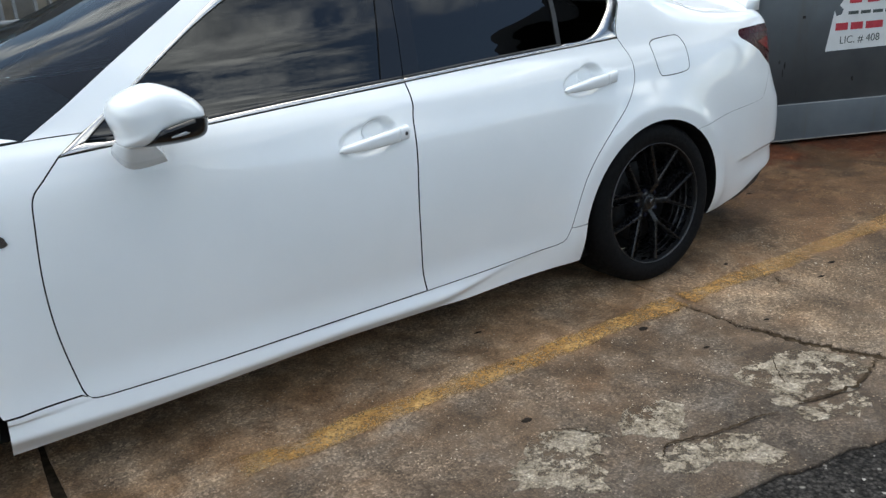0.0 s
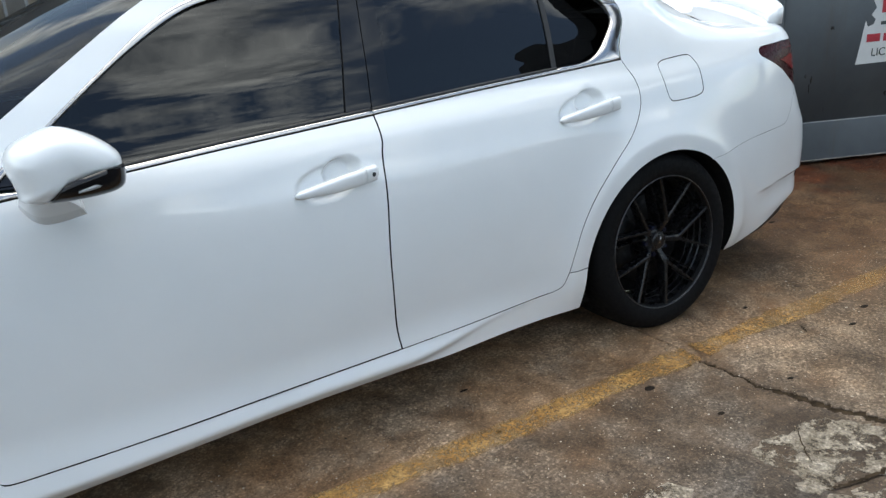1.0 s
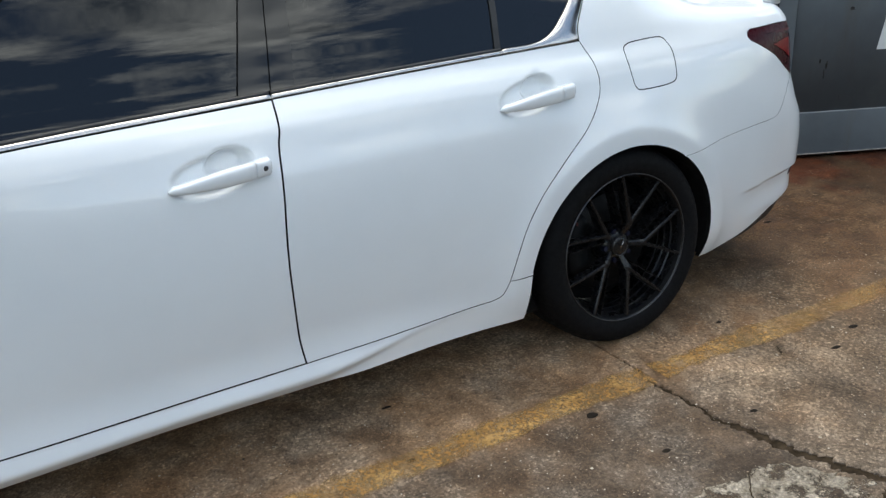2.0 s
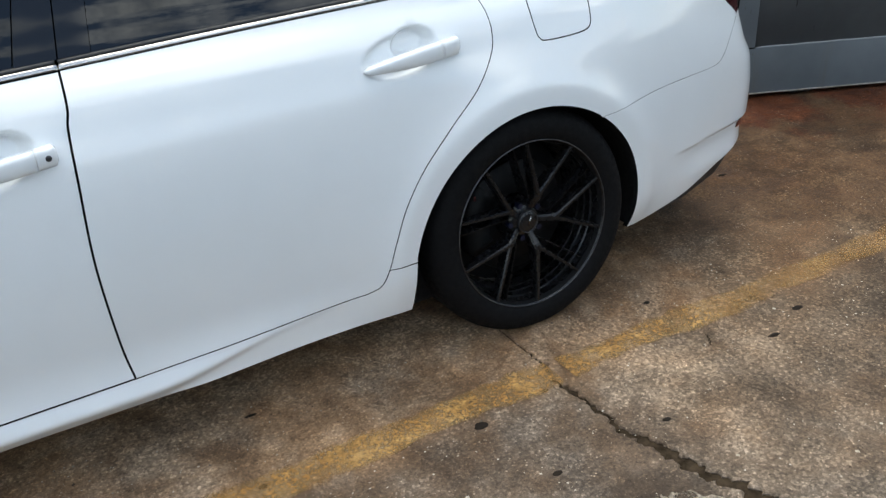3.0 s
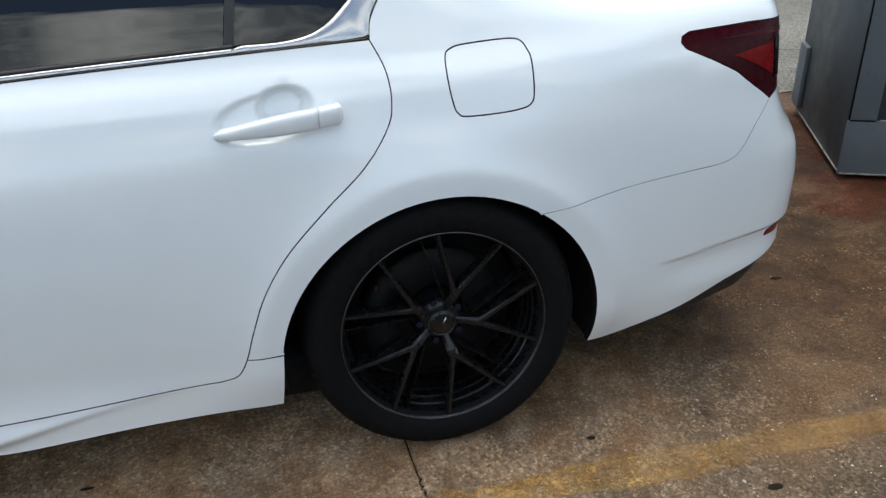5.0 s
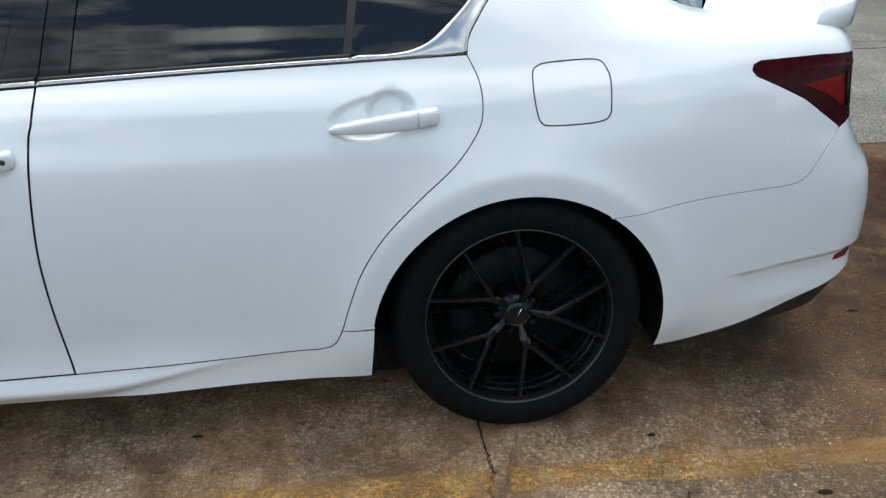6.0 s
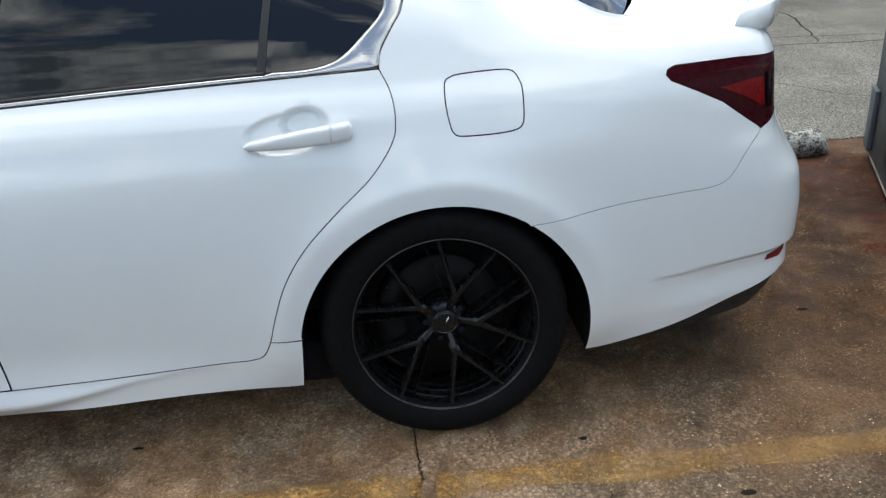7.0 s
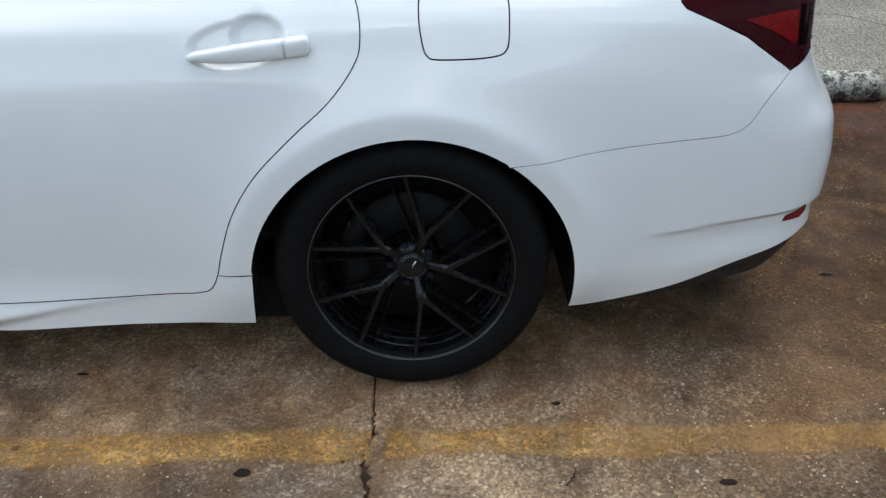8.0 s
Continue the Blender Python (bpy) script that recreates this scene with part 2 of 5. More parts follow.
def pale_concrete():
    """Scaled patches where the top skin of the slab has broken off; it crumbles away in specks towards its rim."""
    m = Nodes("broken_pale_concrete").set(Specular_IOR_Level=0.2, Roughness=0.95)
    mid, fine, grit = m.noise(16.0, 6.0, 0.62), m.noise(75.0, 7.0, 0.75), m.cells(190.0)
    base = m.ramp(mid, (0.30, (0.115, 0.090, 0.064)), (0.46, (0.225, 0.186, 0.140)), (0.58, (0.330, 0.280, 0.220)), (0.74, (0.465, 0.405, 0.330)))
    base = m.mix(0.85, base, m.mix(1.0, base, m.ramp(fine, (0.30, 0.30), (0.50, 1.0), (0.68, 1.8)), "MULTIPLY"))
    base = m.mix(0.7, base, m.mix(1.0, base, m.ramp(grit.outputs["Color"], (0.0, 0.45), (0.7, 1.05), (1.0, 1.9)), "MULTIPLY"))
    m.color(base)
    m.bump(m.math("ADD", m.math("ADD", fine, mid), grit.outputs["Distance"]), 0.8, 0.008)
    holes = m.math("ADD", m.math("MULTIPLY", m.noise(8.0, 9.0, 0.74), 0.75), m.math("MULTIPLY", fine, 0.25))
    keep = m.ramp(holes, (0.435, 0.0), (0.50, 0.92))
    clear = m.node("ShaderNodeBsdfTransparent")
    mixed = m.node("ShaderNodeMixShader")
    m.link(keep, mixed.inputs[0])
    m.link(clear.outputs[0], mixed.inputs[1])
    m.link(m.bsdf.outputs[0], mixed.inputs[2])
    m.link(mixed.outputs[0], m.out.inputs[0])
    return m.mat


def asphalt(name, lo, hi, chips, scale=1.0):
    """Stones of many greys bedded in dark binder."""
    m = Nodes(name).set(Specular_IOR_Level=0.12)
    cell, small = m.cells(115.0 * scale), m.cells(330.0 * scale)
    tone_ = m.ramp(cell.outputs["Color"], (0.0, lo), (0.70, hi), (0.86, hi), (1.0, chips))
    tone_ = m.mix(0.5, tone_, m.mix(1.0, tone_, m.ramp(small.outputs["Color"], (0.0, 0.35), (1.0, 1.8)), "MULTIPLY"))
    tone_ = m.mix(1.0, tone_, m.ramp(cell.outputs["Distance"], (0.30, 1.0), (0.75, 0.35)), "MULTIPLY")
    wide = m.ramp(m.noise(1.6, 5.0, 0.6), (0.3, 0.72), (0.7, 1.2))
    m.color(m.mix(1.0, tone_, wide, "MULTIPLY"))
    m.rough(m.ramp(m.noise(40.0), (0.3, 0.75), (0.7, 0.98)))
    lumps = m.math("SUBTRACT", m.noise(60.0, 5.0, 0.7), m.math("MULTIPLY", cell.outputs["Distance"], 0.8))
    m.bump(lumps, 0.9, 0.010)
    return m.mat


def worn_yellow():
    """Thin old paint: golden, patchy, rubbed away towards its sides."""
    m = Nodes("worn_yellow_paint").set(Specular_IOR_Level=0.3, Roughness=0.85)
    mid, fine = m.noise(6.0, 7.0, 0.68, m.scaled(1, 1.5, 1)), m.noise(60.0, 6.0, 0.72)
    grit = m.cells(190.0)
    col = m.ramp(mid, (0.30, (0.225, 0.115, 0.036)), (0.50, (0.365, 0.200, 0.062)), (0.70, (0.58, 0.365, 0.145)))
    col = m.mix(0.75, col, m.mix(1.0, col, m.ramp(fine, (0.3, 0.40), (0.7, 1.5)), "MULTIPLY"))
    col = m.mix(0.45, col, m.mix(1.0, col, m.ramp(grit.outputs["Color"], (0.0, 0.45), (1.0, 1.7)), "MULTIPLY"))
    col = m.mix(m.math("MULTIPLY", m.ramp(m.cells(120.0).outputs["Distance"], (0.15, 1.0), (0.30, 0.0)), 0.4), col, m.mix(1.0, col, (1.7, 1.6, 1.4), "MULTIPLY"))
    m.color(col)
    m.bump(fine, 0.6, 0.005)
    gone = m.math("ADD", m.math("MULTIPLY", m.noise(8.0, 7.0, 0.7), 0.55), m.math("MULTIPLY", m.noise(90.0, 4.0, 0.7), 0.45))
    sides = m.node("ShaderNodeAttribute")
    sides.attribute_name = "edge"
    wear = m.ramp(m.math("ADD", gone, m.math("MULTIPLY", sides.outputs["Fac"], 0.16)), (0.42, 0.85), (0.52, 0.50), (0.64, 0.08), (0.68, 0.0))
    apart_ = m.node("ShaderNodeSeparateXYZ")
    m.link(m.place(), apart_.inputs[0])
    driven = m.ramp(m.math("ADD", m.math("MULTIPLY", apart_.outputs["X"], 0.5), m.math("MULTIPLY", m.noise(5.0, 4.0), 0.3)), (0.26, 1.0), (0.50, 0.55))     # more worn where cars turn in
    wear = m.math("MULTIPLY", wear, driven)
    clear = m.node("ShaderNodeBsdfTransparent")
    mixed = m.node("ShaderNodeMixShader")
    m.link(wear, mixed.inputs[0])
    m.link(clear.outputs[0], mixed.inputs[1])
    m.link(m.bsdf.outputs[0], mixed.inputs[2])
    m.link(mixed.outputs[0], m.out.inputs[0])
    return m.mat


def old_steel():
    m = Nodes("chipped_grey_steel_paint").set(Specular_IOR_Level=0.4)
    base = m.ramp(m.noise(2.2, 5.0, 0.6), (0.3, (0.084, 0.097, 0.107)), (0.7, (0.126, 0.143, 0.155)))
    streak = m.ramp(m.noise(6.0, 6.0, 0.7, m.scaled(1, 1, 0.12)), (0.55, 0.0), (0.72, 1.0))
    base = m.mix(m.math("MULTIPLY", streak, 0.35), base, (0.10, 0.085, 0.06))
    rust = m.ramp(m.noise(9.0, 7.0, 0.72, m.scaled(1, 1, 0.3)), (0.665, 0.0), (0.72, 1.0))
    base = m.mix(rust, base, (0.035, 0.022, 0.014))
    m.color(base)
    m.rough(m.ramp(m.noise(12.0), (0.3, 0.42), (0.7, 0.62)))
    m.bump(m.noise(2.0, 3.0), 0.5, 0.02)
    return m.mat


PAINT = car_paint()
BLACK = plain("black_plastic", (0.012, 0.012, 0.013), 0.55, bump=0.15)
# liner black; also painted into the panel gaps as their shade
LINER_AND_GAP = plain("black_wheel_liner", (0.008, 0.008, 0.0085), 0.95, spec=0.15)
RUBBER = plain("tyre_rubber", (0.0042, 0.0042, 0.0047), 0.72, scale=30.0, bump=0.25, spec=0.12)
RIM = plain("satin_black_rim", (0.0062, 0.0062, 0.0069), 0.27, 0.0, spec=0.38)
RIM_EDGE = plain("bare_rim_edge", (0.075, 0.075, 0.08), 0.34, 0.8)
# near black: the shade behind the spokes is put into the steel's colour
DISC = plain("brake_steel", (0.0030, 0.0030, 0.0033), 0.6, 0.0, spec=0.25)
SIGNAL = plain("pale_signal_lens", (0.30, 0.31, 0.32), 0.18, vary=0.05)
CHROME = plain("polished_chrome", (0.47, 0.455, 0.445), 0.18, 1.0, vary=0.03)
PIANO = plain("gloss_black_trim", (0.006, 0.006, 0.007), 0.05, spec=0.45)
GLASS = tinted_glass("tinted_side_glass", (0.8, 0.9, 1.0), 0.05)
SCREEN = tinted_glass("windscreen_glass", (0.55, 0.85, 1.0), 0.25, 0.36)
CABIN = plain("dark_cabin_trim", (0.016, 0.017, 0.019), 0.8)
RED_LENS = plain("dark_red_lens", (0.060, 0.004, 0.008), 0.30, vary=0.1, spec=0.06)
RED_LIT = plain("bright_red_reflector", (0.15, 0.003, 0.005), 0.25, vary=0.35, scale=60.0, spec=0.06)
RED_DEEP = plain("smoked_red_lens", (0.034, 0.0022, 0.005), 0.28, vary=0.1, spec=0.06)
RED_DARK = plain("black_red_lens", (0.006, 0.0008, 0.0014), 0.1, vary=0.1, spec=0.06)
RED_SPOT = plain("red_bumper_reflector", (0.17, 0.008, 0.014), 0.2, vary=0.1, spec=0.4)
BLUE = plain("blue_anodised_metal", (0.003, 0.006, 0.022), 0.4, 0.3)
CALIPER = plain("red_brake_caliper", (0.10, 0.012, 0.010), 0.5)
CONCRETE = concrete()
PALE = pale_concrete()
ASPHALT = asphalt("fresh_dark_asphalt", (0.004, 0.0037, 0.0035), (0.052, 0.047, 0.043), (0.55, 0.51, 0.46), 0.80)
OLD_ASPHALT = asphalt("old_grey_asphalt", (0.20, 0.187, 0.162), (0.31, 0.292, 0.256), (0.40, 0.385, 0.35), 0.75)
YELLOW = worn_yellow()
STEEL = old_steel()
DIRT = plain("dark_crack_dirt", (0.034, 0.024, 0.015), 1.0, vary=0.6, scale=40.0, bump=0.5, spec=0.05)


# ---- curves and the car form ----
def pchip(xs, ys, x):
    """Monotone cubic through the knots; ys may hold several columns."""
    xs, ys, x = np.asarray(xs, float), np.asarray(ys, float), np.asarray(x, float)
    h, s = np.diff(xs), np.diff(ys, axis=0)
    sh = h.reshape((-1,) + (1,) * (ys.ndim - 1))
    s = s / sh
    m = np.zeros_like(ys)
    a, b = s[:-1], s[1:]
    w1, w2 = 2 * sh[1:] + sh[:-1], sh[1:] + 2 * sh[:-1]
    with np.errstate(divide="ignore", invalid="ignore"):
        inner = (w1 + w2) / (w1 / a + w2 / b)
    m[1:-1] = np.where(a * b > 0, np.nan_to_num(inner), 0.0)
    m[0], m[-1] = s[0], s[-1]
    i = np.clip(np.searchsorted(xs, x) - 1, 0, len(h) - 1)
    t = ((x - xs[i]) / h[i]).reshape(x.shape + (1,) * (ys.ndim - 1))
    hh = h[i].reshape(t.shape)
    return ((2 * t**3 - 3 * t**2 + 1) * ys[i] + (t**3 - 2 * t**2 + t) * hh * m[i]
            + (-2 * t**3 + 3 * t**2) * ys[i + 1] + (t**3 - t**2) * hh * m[i + 1])


def spline(pts, n=8, closed=False):
    """Catmull-Rom through 2D or 3D points."""
    p = np.asarray(pts, float)
    p = np.vstack([p[-1], p, p[:2]]) if closed else np.vstack([2 * p[0] - p[1], p, 2 * p[-1] - p[-2]])
    t = np.linspace(0, 1, n, endpoint=False)[:, None]
    out = []
    for a, b, c, d in zip(p[:-3], p[1:-2], p[2:-1], p[3:]):
        out.append(0.5 * (2 * b + (c - a) * t + (2 * a - 5 * b + 4 * c - d) * t**2 + (3 * b - a - 3 * c + d) * t**3))
    out = np.vstack(out)
    return out if closed else np.vstack([out, p[-2]])


# The plan line of the flank, from the nose's middle round to the tail's middle; u runs along it and equals x on the doors.
PLAN = spline([(-3.74, 0.89), (-3.71, 0.6), (-3.63, 0.36), (-3.5, 0.2), (-3.3, 0.10), (-3.0, 0.04), (-2.6, 0.008), (-2.25, -0.010), (-1.7, -0.032),
               (-1.1, -0.036), (-0.45, -0.010), (0.2, 0.004), (0.6, 0.045), (0.83, 0.095), (0.965, 0.140), (1.060, 0.228), (1.112, 0.38), (1.132, 0.6), (1.138, 0.89)], 24)
ARC = np.concatenate([[0], np.cumsum(np.hypot(*np.diff(PLAN, axis=0).T))])
ARC += -1.1 - np.interp(-1.1, PLAN[:260, 0], ARC[:260])
TAN = np.gradient(PLAN, ARC, axis=0)
TAN /= np.hypot(TAN[:, 0], TAN[:, 1])[:, None]
SECTION_V = [0.10, 0.17, 0.255, 0.32, 0.40, 0.50, 0.60, 0.70, 0.78, 0.845, 0.90, 0.93, 0.97, 1.03, 1.10, 1.20, 1.30, 1.40]
STATIONS = []


def station(u, depths, heights):
    """One cross-section of the flank: how far each level lies in from the plan line, and the heights of the top five."""
    STATIONS.append((u, depths, heights))


station(-4.3, (0.16, 0.10, 0.06, 0.04, 0.02, 0.01, 0.0, 0.01, 0.04, 0.08, 0.14, 0.18, 0.24, 0.30, 0.38, 0.48, 0.58, 0.68), (0.96, 0.965, 0.97, 0.975, 0.98))
station(-3.0, (0.10, 0.05, 0.03, 0.02, 0.01, 0.00, 0.0, 0.005, 0.015, 0.035, 0.08, 0.12, 0.18, 0.24, 0.31, 0.41, 0.51, 0.61), (0.985, 0.995, 1.005, 1.01, 1.015))
station(-2.25, (0.12, 0.032, 0.018, 0.012, 0.006, 0.002, 0.0, 0.004, 0.011, 0.022, 0.038, 0.052, 0.085, 0.115, 0.147, 0.198, 0.250, 0.310), (1.03, 1.10, 1.19, 1.275, 1.355))
station(-1.1, (0.12, 0.050, 0.036, 0.026, 0.014, 0.004, 0.0, 0.003, 0.013, 0.032, 0.050, 0.068, 0.103, 0.133, 0.165, 0.216, 0.268, 0.328), (1.03, 1.10, 1.19, 1.275, 1.355))
station(-0.45, (0.12, 0.032, 0.021, 0.016, 0.008, 0.002, 0.0, 0.006, 0.016, 0.033, 0.050, 0.066, 0.097, 0.127, 0.159, 0.210, 0.262, 0.322), (1.03, 1.10, 1.19, 1.275, 1.355))
station(0.05, (0.12, 0.05, 0.03, 0.02, 0.01, 0.003, 0.0, 0.006, 0.014, 0.029, 0.045, 0.059, 0.086, 0.114, 0.147, 0.207, 0.272, 0.345), (1.03, 1.09, 1.17, 1.245, 1.315))
station(0.35, (0.10, 0.05, 0.025, 0.015, 0.008, 0.002, 0.0, 0.004, 0.012, 0.026, 0.042, 0.056, 0.082, 0.118, 0.172, 0.257, 0.342, 0.425), (1.018, 1.06, 1.11, 1.155, 1.19))
station(0.6, (0.09, 0.045, 0.022, 0.012, 0.005, 0.001, 0.0, 0.005, 0.015, 0.026, 0.038, 0.050, 0.074, 0.115, 0.180, 0.279, 0.378, 0.478), (1.010, 1.034, 1.047, 1.054, 1.058))
station(0.85, (0.10, 0.06, 0.03, 0.016, 0.004, 0.0, 0.0, 0.010, 0.026, 0.036, 0.046, 0.054, 0.074, 0.112, 0.178, 0.277, 0.377, 0.477), (1.007, 1.027, 1.038, 1.043, 1.046))
station(1.12, (0.16, 0.10, 0.04, 0.016, 0.004, 0.002, 0.013, 0.064, 0.100, 0.108, 0.112, 0.115, 0.126, 0.162, 0.224, 0.322, 0.422, 0.522), (1.004, 1.024, 1.034, 1.04, 1.044))
station(1.75, (0.16, 0.10, 0.04, 0.016, 0.004, 0.002, 0.013, 0.064, 0.100, 0.108, 0.112, 0.115, 0.126, 0.162, 0.224, 0.322, 0.422, 0.522), (1.004, 1.024, 1.034, 1.04, 1.044))
ST_U = [s[0] for s in STATIONS]
ST_D = np.array([s[1] for s in STATIONS])
ST_Z = np.array([list(SECTION_V[:13]) + list(s[2]) for s in STATIONS])
ARCHES = ((0.004, 0.286, 0.3885), (-2.85, 0.275, 0.375))
CUPS = ((-0.362, 0.864, 0.108), (-1.302, 0.816, 0.112))


def column(table, u, v):
    """Interpolates a table of stations along u, then across v, for arrays of equal length."""
    rows = pchip(ST_U, table, u)
    V = np.array(SECTION_V)
    i = np.clip(np.searchsorted(V, v) - 1, 0, len(V) - 2)
    k = np.arange(len(u))
    h = np.diff(V)
    s = np.diff(rows, axis=1) / h
    m = np.zeros_like(rows)
    a, b = s[:, :-1], s[:, 1:]
    with np.errstate(divide="ignore", invalid="ignore"):
        m[:, 1:-1] = np.where(a * b > 0, np.nan_to_num(2 * a * b / (a + b)), 0.5 * (a + b) * (np.abs(a * b) == 0))
    m[:, 0], m[:, -1] = s[:, 0], s[:, -1]
    t, hh = (v - V[i]) / h[i], h[i]
    return ((2 * t**3 - 3 * t**2 + 1) * rows[k, i] + (t**3 - 2 * t**2 + t) * hh * m[k, i]
            + (-2 * t**3 + 3 * t**2) * rows[k, i + 1] + (t**3 - t**2) * hh * m[k, i + 1])


def smooth(a, b, x):
    t = np.clip((x - a) / (b - a), 0, 1)
    return t * t * (3 - 2 * t)


def body(uv, inset=0.0):
    """The car's flank: points (n, 3) for (u, v) with u along the plan line and v up the section."""
    uv = np.asarray(uv, float)
    u, v = uv[:, 0], uv[:, 1]
    d, z = column(ST_D, u, v), column(ST_Z, u, v)
    for ax, az, ar in ARCHES:                       # flared lips round the wheels
        r = np.hypot(u - ax, v - az)
        past = 0.009 * np.log1p(np.exp(np.clip((r - ar - 0.055) / 0.009, -40, 40)))
        lip = np.maximum(ar + 0.055 - r, 0.0)
        d = d + (0.06 * lip - 0.025 * np.exp(-past / 0.062)) * smooth(0.12, 0.3, v) * smooth(0.95, 0.75, v)
    for cx, cz, half in CUPS:                       # hollows behind the door handles
        a = math.radians(6)
        p, q = (u - cx) * math.cos(a) + (v - cz) * math.sin(a), -(u - cx) * math.sin(a) + (v - cz) * math.cos(a)
        low = np.hypot(p / (half * 0.98), (q - 0.006) / 0.050)
        high = np.hypot((p - 0.045) / 0.070, (q - 0.020) / 0.045)
        d = d + np.maximum(0.014 * smooth(1.0, 0.74, low), 0.040 * smooth(1.0, 0.50, high))
    # the shoulder crease: a soft ridge along the doors and the rear quarter
    line = np.interp(u, [-2.1, -1.85, -1.65, -1.1, -0.45, -0.1, 0.05, 0.22, 0.6], [0.850, 0.868, 0.878, 0.908, 0.900, 0.895, 0.911, 0.931, 0.948])
    ends = smooth(-2.2, -1.95, u) * smooth(0.75, 0.5, u)
    d = d - 0.0019 * ends * np.exp(-np.sqrt((v - line)**2 + 0.003**2) / 0.022)
    # the sill's ledge under the doors: its crease climbs to the door line ahead of the rear wheel
    fade = smooth(-0.66, -1.08, u) * smooth(-2.9, -2.5, u)
    spread = 1.45 * smooth(-0.52, -0.95, u) * smooth(-2.9, -2.4, u)       # the doors kick outwards at their foot
    d = d - spread * np.maximum(0.375 - np.maximum(v, 0.25), 0.0)**2
    zc = 0.219 + 0.041 * smooth(-1.12, -0.70, u) - 0.028 * smooth(-1.3, -2.3, u)
    top = np.interp(u, [-2.6, -2.19, -1.85, -1.46, -1.126, -0.9], [0.241, 0.244, 0.249, 0.2575, 0.2625, 0.264])
    foot = spread * np.maximum(0.375 - top, 0.0)**2
    d0 = 0.036 - 0.014 * smooth(-0.9, -0.45, u) - 0.016 * smooth(-1.3, -2.2, u) - foot
    w = 0.004
    under = w * np.log1p(np.exp(np.clip((zc - v) / w, -40, 40)))         # rounded crease
    above = np.maximum(top - v - under, 0.0)
    ledge = d0 - (0.030 - 0.7 * foot) * fade * above / np.maximum(top - zc, 0.006) + 0.9 * under
    face = d0 + 0.03 * (1 - smooth(-1.25, -0.95, u)) + 0.077 * np.maximum(top - v, 0)
    sill = -w * np.logaddexp(-ledge / w, -face / w)
    on = (v < top) & (u > -2.6) & (u < -0.36)
    merge = smooth(-0.70, -0.53, u)                 # the skirt runs out into the flare before the wheel
    d = np.where(on, sill * (1 - merge) + d * merge, d)
    # a crease low on the rear bumper
    s = (u - 0.62) / 0.38
    zc = 0.395 + 0.012 * np.clip(s, 0, 1.4)
    d = d + 0.015 * smooth(zc + 0.002, zc - 0.006, v) * smooth(-0.22, 0.35, s) * smooth(zc - 0.12, zc - 0.03, v)
    d = d + inset
    px, py = np.interp(u, ARC, PLAN[:, 0]), np.interp(u, ARC, PLAN[:, 1])
    tx, ty = np.interp(u, ARC, TAN[:, 0]), np.interp(u, ARC, TAN[:, 1])
    n = np.hypot(tx, ty)
    return np.stack([px - ty / n * d, py + tx / n * d, z], 1)


# ---- mesh helpers ----
def thing(name, label, category, group=""):
    return tagged(new(name), label, category, group)


def finish(bm, name, material, flat=False):
    me = bpy.data.meshes.new(name)
    bm.to_mesh(me)
    bm.free()
    me.materials.append(material)
    if not flat:
        for p in me.polygons:
            p.use_smooth = True
    return me


def part(name, bm, material, parent=None, label="", flat=False):
    ob = new(name, finish(bm, name, material, flat))
    if parent is not None:
        ob.parent = parent
    return tagged(ob, label)


def raw(name, verts, faces, material, parent=None, label="", flat=False):
    me = bpy.data.meshes.new(name)
    me.from_pydata([tuple(map(float, v)) for v in verts], [], faces)
    me.materials.append(material)
    if not flat:
        for p in me.polygons:
            p.use_smooth = True
    me.update()
    ob = new(name, me)
    if parent is not None:
        ob.parent = parent
    return tagged(ob, label)


def box(sx, sy, sz, at=(0, 0, 0), bevel=0.0, turn=None):
    bm = bmesh.new()
    bmesh.ops.create_cube(bm, size=1.0)
    bmesh.ops.scale(bm, vec=(sx, sy, sz), verts=bm.verts)
    if bevel:
        bmesh.ops.bevel(bm, geom=bm.edges[:], offset=bevel, segments=2, affect="EDGES", profile=0.6)
    bmesh.ops.transform(bm, matrix=Matrix.Translation(at) @ (turn or Matrix()), verts=bm.verts)
    return bm


def lathe(profile, n=72):
    """Turns (radius, y) pairs round the y axis."""
    bm = bmesh.new()
    rings = []
    for k in range(n):
        a = 2 * math.pi * k / n
        rings.append([bm.verts.new((r * math.cos(a), y, r * math.sin(a))) for r, y in profile])
    for k in range(n):
        a, b = rings[k], rings[(k + 1) % n]
        for i in range(len(profile) - 1):
            bm.faces.new((a[i], a[i + 1], b[i + 1], b[i]))
    bmesh.ops.remove_doubles(bm, verts=bm.verts, dist=1e-5)
    bmesh.ops.recalc_face_normals(bm, faces=bm.faces)
    return bm


def loft(rings, caps=True, closed=True):
    """Skins a list of rings of points."""
    bm = bmesh.new()
    vs = [[bm.verts.new(tuple(map(float, p))) for p in ring] for ring in rings]
    n = len(vs[0])
    for a, b in zip(vs, vs[1:]):
        for i in range(n if closed else n - 1):
            j = (i + 1) % n
            bm.faces.new((a[i], a[j], b[j], b[i]))
    if caps and closed:
        bm.faces.new(vs[0][::-1])
        bm.faces.new(vs[-1])
    bmesh.ops.recalc_face_normals(bm, faces=bm.faces)
    return bm


def inside(poly, pts):
    x, y = pts[:, 0][:, None], pts[:, 1][:, None]
    a, b = poly, np.roll(poly, -1, axis=0)
    cross = (a[:, 1] > y) != (b[:, 1] > y)
    with np.errstate(divide="ignore", invalid="ignore"):
        at = (b[:, 0] - a[:, 0]) * (y - a[:, 1]) / (b[:, 1] - a[:, 1]) + a[:, 0]
    return (np.sum(cross & (x < at), axis=1) % 2) == 1


